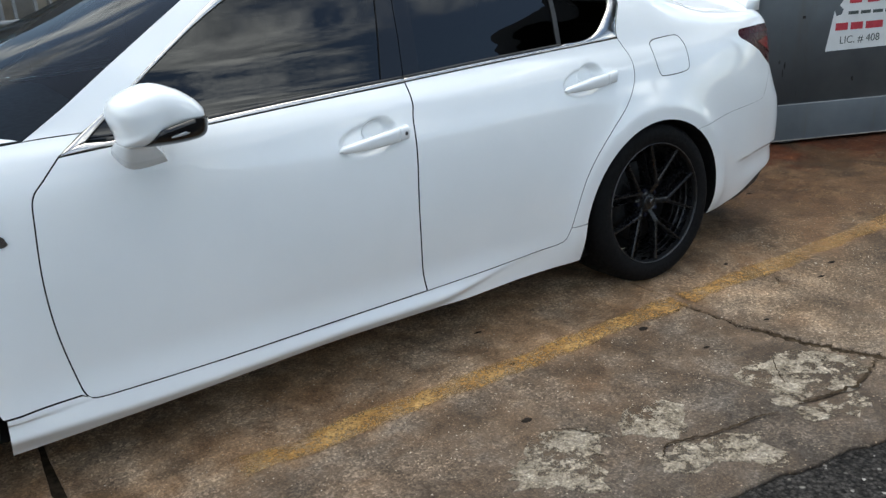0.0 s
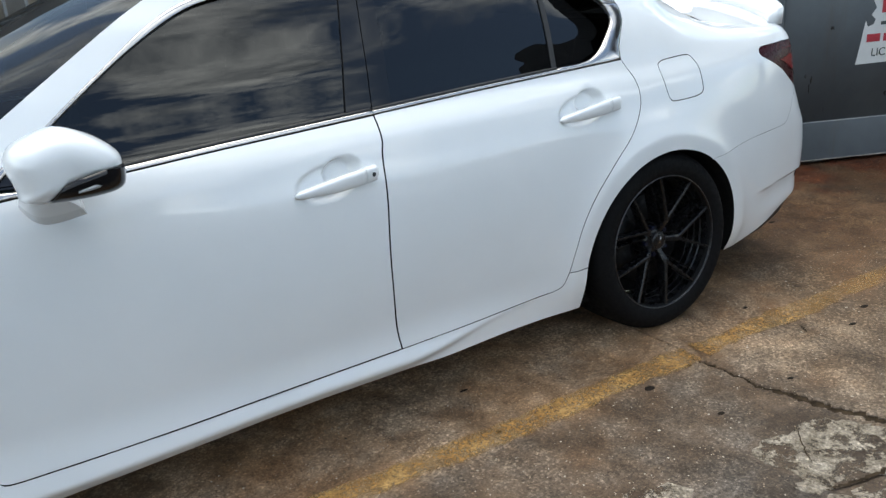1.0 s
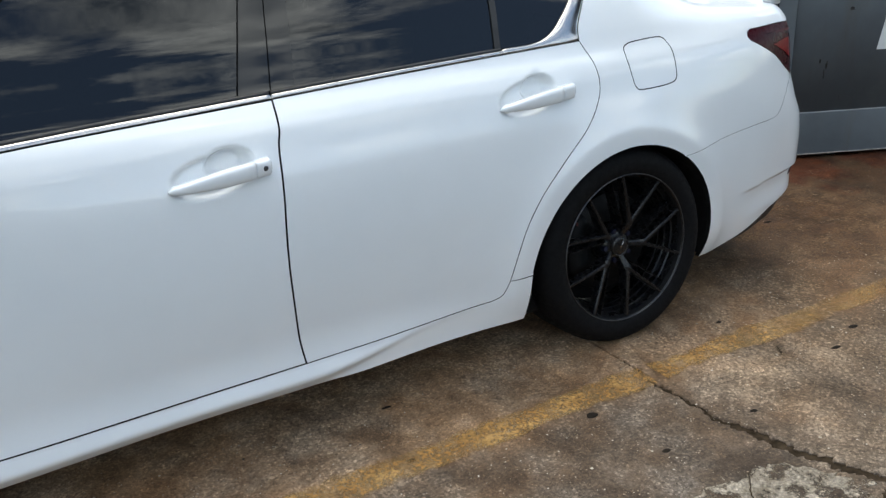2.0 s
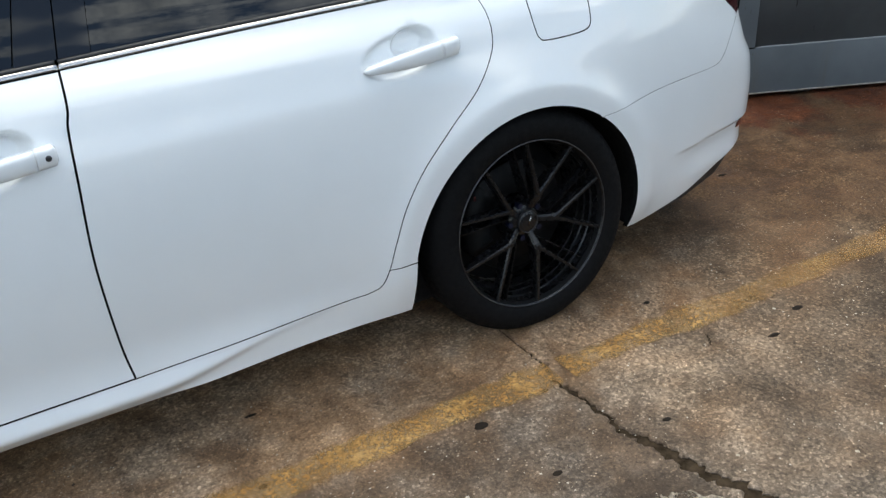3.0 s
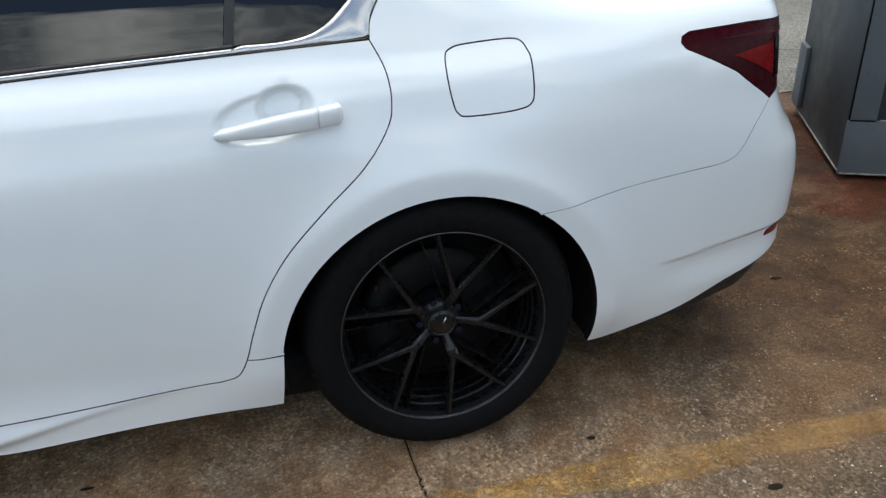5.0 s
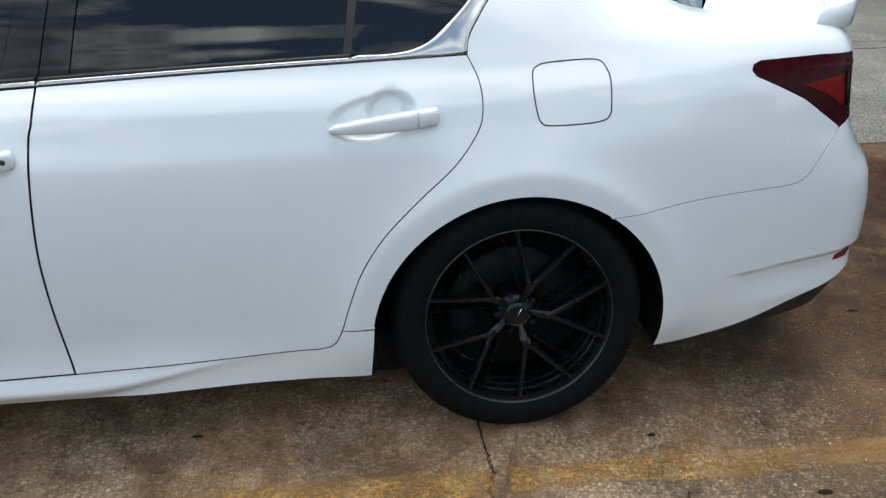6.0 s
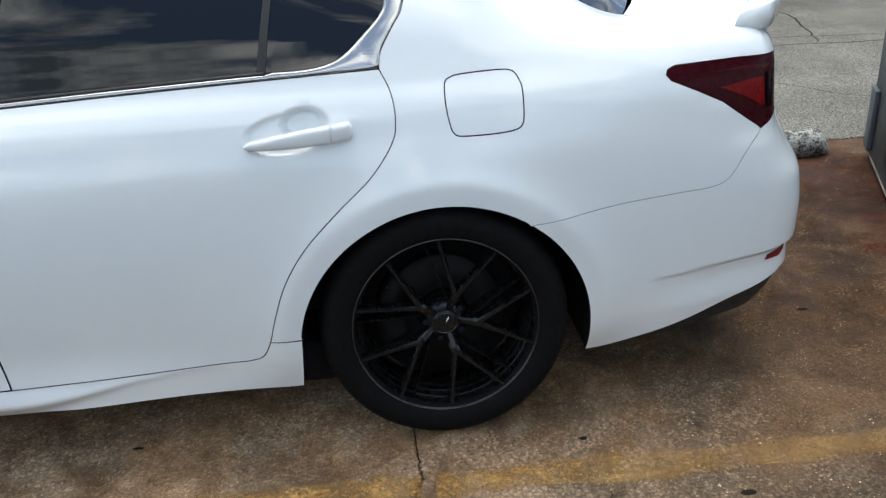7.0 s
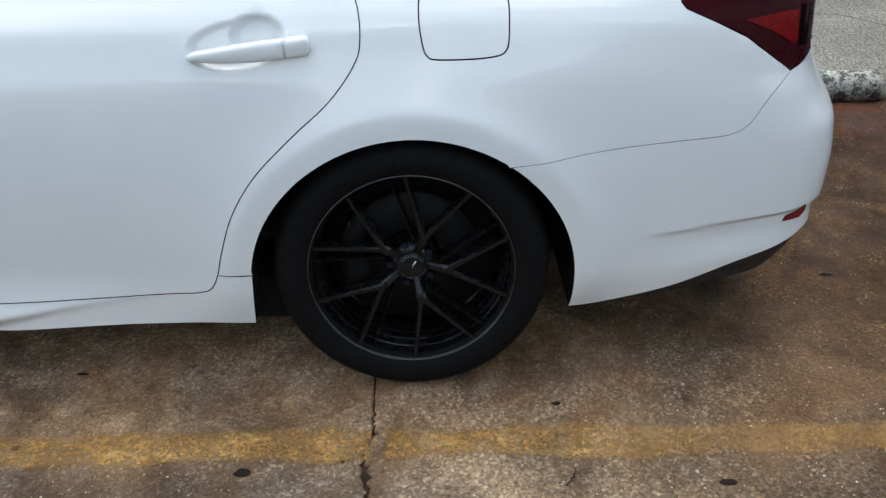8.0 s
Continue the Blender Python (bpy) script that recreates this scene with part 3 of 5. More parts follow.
def near_edge(poly, pts, far):
    a, b = poly, np.roll(poly, -1, axis=0)
    e = b - a
    l2 = np.maximum((e**2).sum(1), 1e-12)
    out = np.zeros(len(pts), bool)
    for k in range(0, len(pts), 2000):
        p = pts[k:k + 2000, None]
        t = np.clip(((p - a) * e).sum(2) / l2, 0, 1)
        out[k:k + 2000] = (((p - a - t[..., None] * e)**2).sum(2).min(1)) < far**2
    return out


def dense(poly, step, closed=True):
    """Resamples a polyline so that no stretch is longer than step."""
    p = np.asarray(poly, float)
    q = np.roll(p, -1, axis=0) if closed else p[1:]
    out = []
    for a, b in zip(p, q):
        n = max(1, int(np.ceil(np.hypot(*(b - a)) / step)))
        out += [a + (b - a) * k / n for k in range(n)]
    if not closed:
        out.append(p[-1])
    out = np.array(out)
    keep = np.hypot(*(out - np.roll(out, 1, axis=0)).T) > 1e-5
    return out[keep]


def shrink(poly, by):
    area = 0.5 * np.sum(poly[:, 0] * np.roll(poly[:, 1], -1) - np.roll(poly[:, 0], -1) * poly[:, 1])
    p = poly if area > 0 else poly[::-1]
    a, b = np.roll(p, 1, axis=0), np.roll(p, -1, axis=0)
    d1, d2 = p - a, b - p
    d1, d2 = d1 / np.linalg.norm(d1, axis=1)[:, None], d2 / np.linalg.norm(d2, axis=1)[:, None]
    n1, n2 = np.stack([-d1[:, 1], d1[:, 0]], 1), np.stack([-d2[:, 1], d2[:, 0]], 1)
    m = n1 + n2
    m = m / np.maximum((m * n1).sum(1), 0.5)[:, None]
    return p + m * by


def panel(name, outline, material, parent=None, label="", gap=0.0018, h=0.022, depth=0.018, holes=(), zones=(), inset=0.0, shape=None, dark=True):
    """A sheet cut from the car's flank along an outline in (u, v), with turned-in edges. zones: (u0, u1, v0, v1, step) with a finer net."""
    shape = shape or body
    rim_ = shrink(dense(outline, 0.012), gap)
    cuts = [shrink(dense(q, 0.008), -gap) for q in holes]
    lo, hi = rim_.min(0), rim_.max(0)

    def net(u0, u1, v0, v1, s):
        U, V = np.meshgrid(np.arange(u0, u1, s), np.arange(v0, v1, s * 0.8))
        U[1::2] += s / 2
        return np.stack([U.ravel(), V.ravel()], 1)

    pts = net(lo[0], hi[0], lo[1], hi[1], h)
    for z in zones:
        out = (pts[:, 0] < z[0]) | (pts[:, 0] > z[1]) | (pts[:, 1] < z[2]) | (pts[:, 1] > z[3])
        pts = np.vstack([pts[out], net(*z)])
    ok = inside(rim_, pts) & ~near_edge(rim_, pts, 0.005)
    for c in cuts:
        ok &= ~inside(c, pts) & ~near_edge(c, pts, 0.004)
    pts = pts[ok]
    loops = [rim_, *cuts]
    allp, edges, start = [], [], 0
    for loop in loops:
        n = len(loop)
        edges += [(start + i, start + (i + 1) % n) for i in range(n)]
        allp.append(loop)
        start += n
    allp = np.vstack(allp + [pts])
    vs, _, faces, *_ = geometry.delaunay_2d_cdt([Vector(p) for p in allp], edges, [], 0, 1e-7)
    vs = np.array([tuple(v) for v in vs])
    mid = np.array([vs[list(f)].mean(0) for f in faces])
    keep = inside(rim_, mid)
    for c in cuts:
        keep &= ~inside(c, mid)
    faces = [tuple(f) for f, k in zip(faces, keep) if k]
    top = shape(vs, inset)
    verts, polys = list(top), list(faces)
    for loop in loops:                               # turned-in edges
        a, b = shape(loop, inset), shape(loop, inset + depth)
        s, n = len(verts), len(loop)
        verts += list(a) + list(b)
        polys += [(s + i, s + n + i, s + n + (i + 1) % n, s + (i + 1) % n) for i in range(n)]
    ob = raw(name, verts, polys, material, parent, label)
    e = 4e-3                                         # true normals of the form, so that long thin triangles shade evenly
    du, dv = shape(vs + (e, 0), inset) - shape(vs - (e, 0), inset), shape(vs + (0, e), inset) - shape(vs - (0, e), inset)
    nrm = np.cross(du, dv)
    nrm /= np.maximum(np.linalg.norm(nrm, axis=1), 1e-12)[:, None]
    ob.data.normals_split_custom_set_from_vertices([tuple(map(float, v)) for v in nrm] + [(0.0, 0.0, 0.0)] * (len(verts) - len(vs)))
    if dark:                                         # turned-in edges coloured black: the shut line's shade is painted on
        ob.data.materials.append(LINER_AND_GAP)
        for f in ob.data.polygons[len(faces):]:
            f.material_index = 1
    return ob


def ribbon(name, outer, inner, material, parent, label="", inset=0.0, depth=0.012, n=90):
    """A trim strip between two curves of the flank."""
    def even(c):
        c = np.asarray(c, float)
        s = np.concatenate([[0], np.cumsum(np.hypot(*np.diff(c, axis=0).T))])
        t = np.linspace(0, s[-1], n)
        return np.stack([np.interp(t, s, c[:, 0]), np.interp(t, s, c[:, 1])], 1)

    a, b = even(outer), even(inner)
    rows = [body(a, inset + depth), body(a, inset + 0.002), body(a * 0.85 + b * 0.15, inset), body(a * 0.15 + b * 0.85, inset), body(b, inset + 0.002), body(b, inset + depth)]
    verts = np.vstack(rows)
    faces = [(k * n + i, k * n + i + 1, (k + 1) * n + i + 1, (k + 1) * n + i) for k in range(5) for i in range(n - 1)]
    ends = [tuple(k * n for k in range(6)), tuple(k * n + n - 1 for k in range(5, -1, -1))]
    ob = raw(name, verts, faces + ends, material, parent, label)
    bm = bmesh.new()
    bm.from_mesh(ob.data)
    bmesh.ops.recalc_face_normals(bm, faces=bm.faces)
    bm.to_mesh(ob.data)
    bm.free()
    return ob


def mirrored(ob, parent=None):
    """A copy of a part and of its own parts on the car's other flank."""
    twin = new(ob.name.split(".")[0], ob.data)
    twin.parent = parent or ob.parent
    if parent is None:
        twin.matrix_basis = Matrix.Translation((0, 2 * MID, 0)) @ Matrix.Diagonal((1, -1, 1, 1)) @ ob.matrix_basis
    else:
        twin.matrix_basis = ob.matrix_basis.copy()
    for key in ("label",):
        if key in ob:
            twin[key] = ob[key]
    for c in ob.children:
        mirrored(c, twin)
    return twin


# ---- ground ----


def ragged(points, step=0.03, amount=0.008, seed=0, closed=False):
    """A polyline with small irregular teeth."""
    p = dense(points, step, closed)
    r = np.random.default_rng(seed)
    w = r.normal(0, amount, p.shape)
    w = 0.6 * w + 0.4 * np.roll(w, 1, axis=0)
    if not closed:
        w[0] = w[-1] = 0
    return p + w


def slab(name, outline, z, thick, material, label, kind="structure"):
    """A flat piece with worn upper edges."""
    o = np.asarray(outline, float)
    if np.sum(o[:, 0] * np.roll(o[:, 1], -1) - np.roll(o[:, 0], -1) * o[:, 1]) < 0:
        o = o[::-1]
    i = shrink(o, min(0.004, thick * 0.6))
    n = len(o)
    verts = [(*p, z) for p in i] + [(*p, z - min(0.004, thick * 0.4)) for p in o] + [(*p, z - thick) for p in o]
    faces = [tuple(range(n))]
    for k in range(n):
        j = (k + 1) % n
        faces += [(k, n + k, n + j, j), (n + k, 2 * n + k, 2 * n + j, n + j)]
    ob = raw(name, verts, faces, material, None, label, flat=True)
    return tagged(ob, kind=kind)


def field(name, x0, x1, y0, y1, z, material, label):
    ob = raw(name, [(x0, y0, z), (x1, y0, z), (x1, y1, z), (x0, y1, z)], [(0, 1, 2, 3)], material, None, label, flat=True)
    return tagged(ob, kind="structure")


field("ground", -400, 400, -400, 400, -0.011, ASPHALT, "dark asphalt ground reaching to the horizon")
CRACK = [(-0.105, 2.3), (-0.100, 0.6), (-0.105, -0.01), (-0.100, -0.19), (-0.118, -0.26), (-0.104, -0.40), (-0.098, -0.52), (-0.072, -0.63), (-0.045, -0.74), (-0.005, -0.84), (0.045, -0.95), (0.11, -1.06), (0.16, -1.22)]
WIDTH = [0.003, 0.003, 0.0045, 0.005, 0.008, 0.013, 0.020, 0.034, 0.036, 0.038, 0.042, 0.042, 0.055]
axis = spline(CRACK, 14)
wide_ = np.interp(np.linspace(0, 1, len(axis)), np.linspace(0, 1, len(WIDTH)), WIDTH)
jag = np.random.default_rng(2)
teeth = np.interp(np.arange(len(axis)), np.arange(0, len(axis) + 3, 3), jag.normal(0, 0.0055, len(axis) // 3 + 2)[:len(np.arange(0, len(axis) + 3, 3))])
axis = axis + np.stack([teeth * np.clip((wide_ - 0.004) / 0.02, 0, 1), np.zeros(len(axis))], 1)
wide_ = wide_ * np.where(wide_ > 0.006, 0.55 + 0.75 * jag.random(len(axis)), 1.0)
left_edge = axis + np.stack([-wide_ / 2 + jag.normal(0, 0.0030, len(axis)) * (wide_ > 0.0047), jag.normal(0, 0.001, len(axis))], 1)
right_edge = axis + np.stack([wide_ / 2 + jag.normal(0, 0.0036, len(axis)) * (wide_ > 0.0047), jag.normal(0, 0.001, len(axis))], 1)
NEAR_L = ragged([(-7.0, -0.75), (-2.4, -0.98), (-1.5, -1.10), (-0.96, -1.155), (-0.70, -1.19), (-0.39, -1.255), (0.16, -1.30)], 0.035, 0.010, 3)
NEAR_R = ragged([(0.16, -1.30), (0.8, -1.36), (2.0, -1.40), (9.0, -1.5)], 0.05, 0.012, 4)
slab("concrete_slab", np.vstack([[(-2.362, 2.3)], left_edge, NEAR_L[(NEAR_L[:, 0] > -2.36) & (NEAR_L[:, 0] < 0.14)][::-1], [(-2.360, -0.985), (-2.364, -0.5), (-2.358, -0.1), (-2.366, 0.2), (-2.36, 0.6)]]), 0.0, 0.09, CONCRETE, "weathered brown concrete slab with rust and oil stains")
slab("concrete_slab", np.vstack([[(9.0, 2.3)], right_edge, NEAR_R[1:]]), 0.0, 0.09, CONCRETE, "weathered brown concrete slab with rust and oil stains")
slab("concrete_slab", np.vstack([[(-2.388, 2.3)], ragged([(-2.388, 2.3), (-2.392, -0.4), (-2.39, -0.98)], 0.05, 0.005, 8), NEAR_L[NEAR_L[:, 0] < -2.39][::-1], [(-7.0, 2.3)]])[1:], 0.0, 0.09, CONCRETE, "weathered brown concrete slab in shadow")
field("crack_dirt", -0.35, 0.45, -1.28, 2.3, -0.0075, DIRT, "dark dirt down in the pavement crack")
field("crack_dirt", -2.45, -2.30, -0.97, 2.3, -0.0075, DIRT, "dark dirt filling the slab joint")
slab("pavement", ragged([(-14, 2.31), (-2, 2.30), (2.0, 2.28), (3.0, 2.25), (14, 2.28), (14, 40), (-14, 40)], 0.12, 0.01, 6, True), 0.006, 0.05, OLD_ASPHALT, "old light grey cracked asphalt yard")


def stripe():
    """The worn yellow line, with an attribute that rises towards its sides."""
    xs = np.linspace(-1.93, 9.0, 300)
    ys = np.linspace(0, 1, 9)
    verts, faces, edge = [], [], []
    r = np.random.default_rng(12)
    w0, w1 = [np.convolve(r.normal(0, 0.014, 309), np.ones(5) / 5, "same")[:300] for _ in range(2)]
    for i, x in enumerate(xs):
        y0, y1 = -0.297 + w0[i], -0.180 + w1[i]
        end = min(1.0, max(0.0, 1 - (x + 1.93) / 0.10))
        for s in ys:
            verts.append((x, y0 + (y1 - y0) * s, 0.0035))
            edge.append(max(abs(2 * s - 1)**5, end))
    for i in range(len(xs) - 1):
        if -0.125 < xs[i] < -0.095:
            continue
        for j in range(len(ys) - 1):
            a = i * len(ys) + j
            faces.append((a, a + len(ys), a + len(ys) + 1, a + 1))
    ob = raw("painted_line", verts, faces, YELLOW, None, "worn yellow parking line painted on the concrete", flat=True)
    at = ob.data.attributes.new("edge", "FLOAT", "POINT")
    at.data.foreach_set("value", edge)
    tagged(ob, kind="structure")


stripe()


def patch(name, pts, material, label, z=0.004, seed=1, amount=0.012):
    """A thin uneven layer on the slab."""
    o = ragged(np.asarray(pts, float), 0.022, amount, seed, True)
    return slab(name, o, z, 0.0035, material, label)


def fissure(pts, width, seed):
    """A narrow crack filled with dirt."""
    r = np.random.default_rng(seed)
    c = spline(pts, 10)
    t = np.gradient(c, axis=0)
    t /= np.linalg.norm(t, axis=1)[:, None]
    nrm = np.stack([-t[:, 1], t[:, 0]], 1)
    w = width * np.sin(np.linspace(0.15, math.pi - 0.15, len(c)))**0.5
    c = c + nrm * r.normal(0, width * 0.5, len(c))[:, None]
    a, b = c + nrm * (w * (0.5 + 0.35 * r.random(len(c))))[:, None], c - nrm * (w * (0.5 + 0.35 * r.random(len(c))))[:, None]
    n = len(c)
    verts = [(*p, 0.0065) for p in a] + [(*p, 0.0065) for p in b]
    ob = raw("fissure", verts, [(i, n + i, n + i + 1, i + 1) for i in range(n - 1)], DIRT, None, "thin dirt-filled crack", flat=True)
    tagged(ob, kind="structure")


SPALLS = [
    [(-0.414, -0.751), (-0.333, -0.742), (-0.186, -0.753), (-0.094, -0.781), (-0.058, -0.86), (0.0, -0.95), (-0.177, -1.020), (-0.379, -0.995), (-0.483, -0.969), (-0.445, -0.935), (-0.413, -0.881), (-0.431, -0.824)],
    [(-0.449, -1.009), (-0.373, -1.025), (-0.217, -1.068), (-0.26, -1.137), (-0.365, -1.127), (-0.456, -1.065)],
    [(-0.836, -0.671), (-0.756, -0.702), (-0.692, -0.761), (-0.776, -0.856), (-0.843, -0.896), (-0.904, -0.842), (-0.951, -0.786)],
    [(-1.194, -0.638), (-1.105, -0.64), (-1.001, -0.688), (-0.99, -0.756), (-1.085, -0.834), (-1.158, -0.936), (-1.214, -0.93), (-1.331, -0.82), (-1.36, -0.739)],
    [(-0.895, -0.906), (-0.816, -0.936), (-0.709, -0.970), (-0.635, -1.013), (-0.689, -1.063), (-0.67, -1.121), (-0.761, -1.171), (-0.778, -1.108), (-0.865, -1.018), (-0.912, -1.052), (-0.986, -0.993), (-0.959, -0.950)],
]
for k, pts in enumerate(SPALLS):
    patch("spalled_concrete", pts, PALE, "pale rough patch where the concrete skin broke off", 0.0030, 40 + k, 0.018)
fissure([(-0.953, -0.939), (-0.895, -0.900), (-0.831, -0.917), (-0.711, -0.951), (-0.635, -0.957), (-0.575, -0.965), (-0.508, -0.987)], 0.0055, 1)
fissure([(-0.424, -0.992), (-0.379, -1.002), (-0.289, -1.023), (-0.173, -1.035), (-0.065, -1.009), (0.026, -0.978)], 0.0085, 2)
fissure([(-0.224, -0.754), (-0.306, -0.84), (-0.346, -0.894)], 0.0028, 3)
fissure([(-1.10, -0.64), (-1.06, -0.664), (-1.018, -0.721), (-1.0, -0.759)], 0.004, 4)
fissure([(0.365, -0.33), (0.352, -0.36), (0.335, -0.385)], 0.0035, 5)
fissure([(2.6, 4.75), (3.1, 4.72), (3.56, 4.675), (4.06, 4.65), (5.2, 4.70)], 0.016, 6)
fissure([(3.4, 6.9), (3.9, 6.2), (3.75, 5.4), (3.55, 4.75)], 0.014, 7)
fissure([(2.35, 3.6), (2.62, 3.5), (2.9, 3.1), (3.4, 2.9)], 0.007, 8)
fissure([(3.0, 6.6), (3.3, 5.7), (3.2, 5.3), (3.05, 4.9)], 0.010, 9)
fissure([(3.1, 5.05), (3.5, 5.0), (4.1, 4.9), (4.5, 4.7)], 0.012, 10)

# ---- the car ----
MID = 0.89
U_TAIL, U_NOSE = float(ARC[-1]) - 0.0006, float(ARC[0]) + 0.0006
car = thing("sedan_car", "pearl white four-door sedan with black wheels parked on stained concrete", "car")
BELT = [(-2.189, 0.922), (-1.793, 0.942), (-1.545, 0.953), (-1.107, 0.968), (-0.758, 0.980), (-0.383, 0.991), (-0.125, 1.000)]
B_SHUT = [(-1.107, 0.968), (-1.115, 0.900), (-1.125, 0.860), (-1.135, 0.755), (-1.146, 0.575), (-1.138, 0.368), (-1.126, 0.264)]
REAR_EDGE = [(-0.523, 0.277), (-0.485, 0.290), (-0.461, 0.334), (-0.440, 0.404), (-0.404, 0.499), (-0.344, 0.592), (-0.256, 0.680), (-0.168, 0.757),
             (-0.110, 0.832), (-0.096, 0.883), (-0.101, 0.945), (-0.125, 1.000)]
FRONT_EDGE = [(-2.189, 0.922), (-2.238, 0.872), (-2.272, 0.832), (-2.283, 0.764), (-2.294, 0.613), (-2.288, 0.464), (-2.265, 0.316), (-2.252, 0.266), (-2.232, 0.249), (-2.190, 0.245)]
SILL_F = [(-2.190, 0.245), (-1.85, 0.250), (-1.46, 0.259), (-1.126, 0.264)]
SILL_R = [(-1.126, 0.264), (-0.927, 0.268), (-0.713, 0.272), (-0.523, 0.277)]
DLO_OUT = [(-2.189, 0.922), (-1.998, 1.040), (-1.815, 1.172), (-1.640, 1.300), (-1.50, 1.360), (-1.30, 1.385), (-0.90, 1.388), (-0.50, 1.372), (-0.25, 1.330),
           (-0.10, 1.270), (-0.050, 1.200), (-0.058, 1.140), (-0.083, 1.098), (-0.117, 1.040), (-0.125, 1.000)]
DLO_IN = [(-2.110, 0.948), (-1.920, 1.085), (-1.740, 1.214), (-1.575, 1.312), (-1.45, 1.350), (-1.30, 1.366), (-0.90, 1.368), (-0.52, 1.352), (-0.30, 1.312),
          (-0.170, 1.262), (-0.110, 1.200), (-0.104, 1.140), (-0.169, 1.066), (-0.227, 1.023), (-0.296, 1.007), (-0.40, 1.005)]
SCREEN_EDGE = [(-2.262, 0.968), (-2.130, 1.045), (-1.985, 1.140), (-1.845, 1.235), (-1.735, 1.310), (-1.63, 1.375), (-1.58, 1.395)]
SEAM = [(0.222, 0.604), (0.328, 0.614), (0.476, 0.629), (0.627, 0.636), (0.745, 0.640), (0.793, 0.664), (0.838, 0.718), (0.893, 0.768)]
BUMPER_LOW = [(0.395, 0.188), (0.510, 0.199), (0.673, 0.229), (0.847, 0.276), (1.00, 0.312), (1.15, 0.330), (U_TAIL, 0.335)]
LAMP = [(0.601, 0.937), (0.607, 0.949), (0.630, 0.9565), (0.711, 0.957), (0.828, 0.957), (0.967, 0.951), (1.17, 0.940), (1.17, 0.820), (1.05, 0.800), (1.005, 0.794),
        (0.960, 0.786), (0.893, 0.768), (0.835, 0.807), (0.765, 0.855), (0.686, 0.892), (0.613, 0.923)]
DECK = [(0.60, 1.235), (0.640, 1.150), (0.690, 1.108), (0.795, 1.089), (0.935, 1.066), (0.99, 1.060), (1.12, 1.056)]
FUEL = [(0.030, 0.958), (0.045, 0.972), (0.075, 0.978), (0.171, 0.982), (0.205, 0.976), (0.219, 0.955), (0.223, 0.936), (0.221, 0.875), (0.214, 0.853),
        (0.195, 0.843), (0.144, 0.838), (0.063, 0.838), (0.044, 0.846), (0.036, 0.862), (0.028, 0.911)]


def arc(k, a0, a1, n=40, extra=0.0):
    cx, cz, r = ARCHES[k]
    return [(cx + (r + extra) * math.cos(radians(a)), cz + (r + extra) * math.sin(radians(a))) for a in np.linspace(a0, a1, n)]


def sp(pts, n=6):
    return spline(pts, n)


def j(*curves):
    return np.vstack([np.asarray(c, float) for c in curves])


def at_u(curve, u):
    c = np.asarray(curve)
    return float(np.interp(u, c[:, 0], c[:, 1]))


belt_c = sp(BELT)
belt_f, belt_r = belt_c[belt_c[:, 0] <= -1.106], belt_c[belt_c[:, 0] >= -1.108]

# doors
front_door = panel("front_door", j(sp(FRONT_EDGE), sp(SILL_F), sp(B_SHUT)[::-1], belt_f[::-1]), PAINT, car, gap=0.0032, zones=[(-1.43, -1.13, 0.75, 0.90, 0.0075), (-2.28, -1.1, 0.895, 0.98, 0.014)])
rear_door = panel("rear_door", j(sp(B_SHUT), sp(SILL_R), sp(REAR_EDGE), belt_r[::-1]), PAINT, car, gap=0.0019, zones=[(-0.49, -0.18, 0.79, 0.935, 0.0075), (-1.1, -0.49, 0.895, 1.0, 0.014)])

# rear quarter, bumper, sill, front wing
rear_arc = arc(0, 171.5, 57.0)
quarter_top = j([(-0.30, 1.40)], [(0.05, 1.40), (0.2, 1.372), (0.35, 1.325), (0.5, 1.275)], sp(DECK))
roof_line = sp(DLO_OUT)
rear_pillar = roof_line[(roof_line[:, 0] > -0.33) & (np.arange(len(roof_line)) > 40)]
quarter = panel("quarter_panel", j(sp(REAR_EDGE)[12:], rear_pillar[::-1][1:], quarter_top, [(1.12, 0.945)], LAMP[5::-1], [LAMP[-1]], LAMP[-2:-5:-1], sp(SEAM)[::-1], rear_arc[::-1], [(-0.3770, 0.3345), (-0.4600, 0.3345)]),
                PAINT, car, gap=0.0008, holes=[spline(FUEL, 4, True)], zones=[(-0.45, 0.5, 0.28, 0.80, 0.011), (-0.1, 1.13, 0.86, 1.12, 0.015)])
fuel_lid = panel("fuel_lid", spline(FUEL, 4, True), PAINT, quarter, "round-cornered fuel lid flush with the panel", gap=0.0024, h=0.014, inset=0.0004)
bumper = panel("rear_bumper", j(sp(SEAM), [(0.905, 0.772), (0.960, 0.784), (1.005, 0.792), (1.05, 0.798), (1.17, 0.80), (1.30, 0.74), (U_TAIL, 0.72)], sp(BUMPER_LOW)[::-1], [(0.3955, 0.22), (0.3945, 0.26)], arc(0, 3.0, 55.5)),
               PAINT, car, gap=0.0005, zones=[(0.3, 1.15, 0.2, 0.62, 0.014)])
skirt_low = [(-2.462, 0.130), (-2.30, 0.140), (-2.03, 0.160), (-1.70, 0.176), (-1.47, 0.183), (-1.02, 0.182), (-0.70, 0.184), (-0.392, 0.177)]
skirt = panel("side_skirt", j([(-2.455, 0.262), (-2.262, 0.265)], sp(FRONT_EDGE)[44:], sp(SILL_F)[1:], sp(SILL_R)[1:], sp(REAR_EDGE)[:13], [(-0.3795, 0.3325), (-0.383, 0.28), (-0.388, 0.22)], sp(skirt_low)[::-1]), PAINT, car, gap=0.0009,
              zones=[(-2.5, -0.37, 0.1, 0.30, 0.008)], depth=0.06)
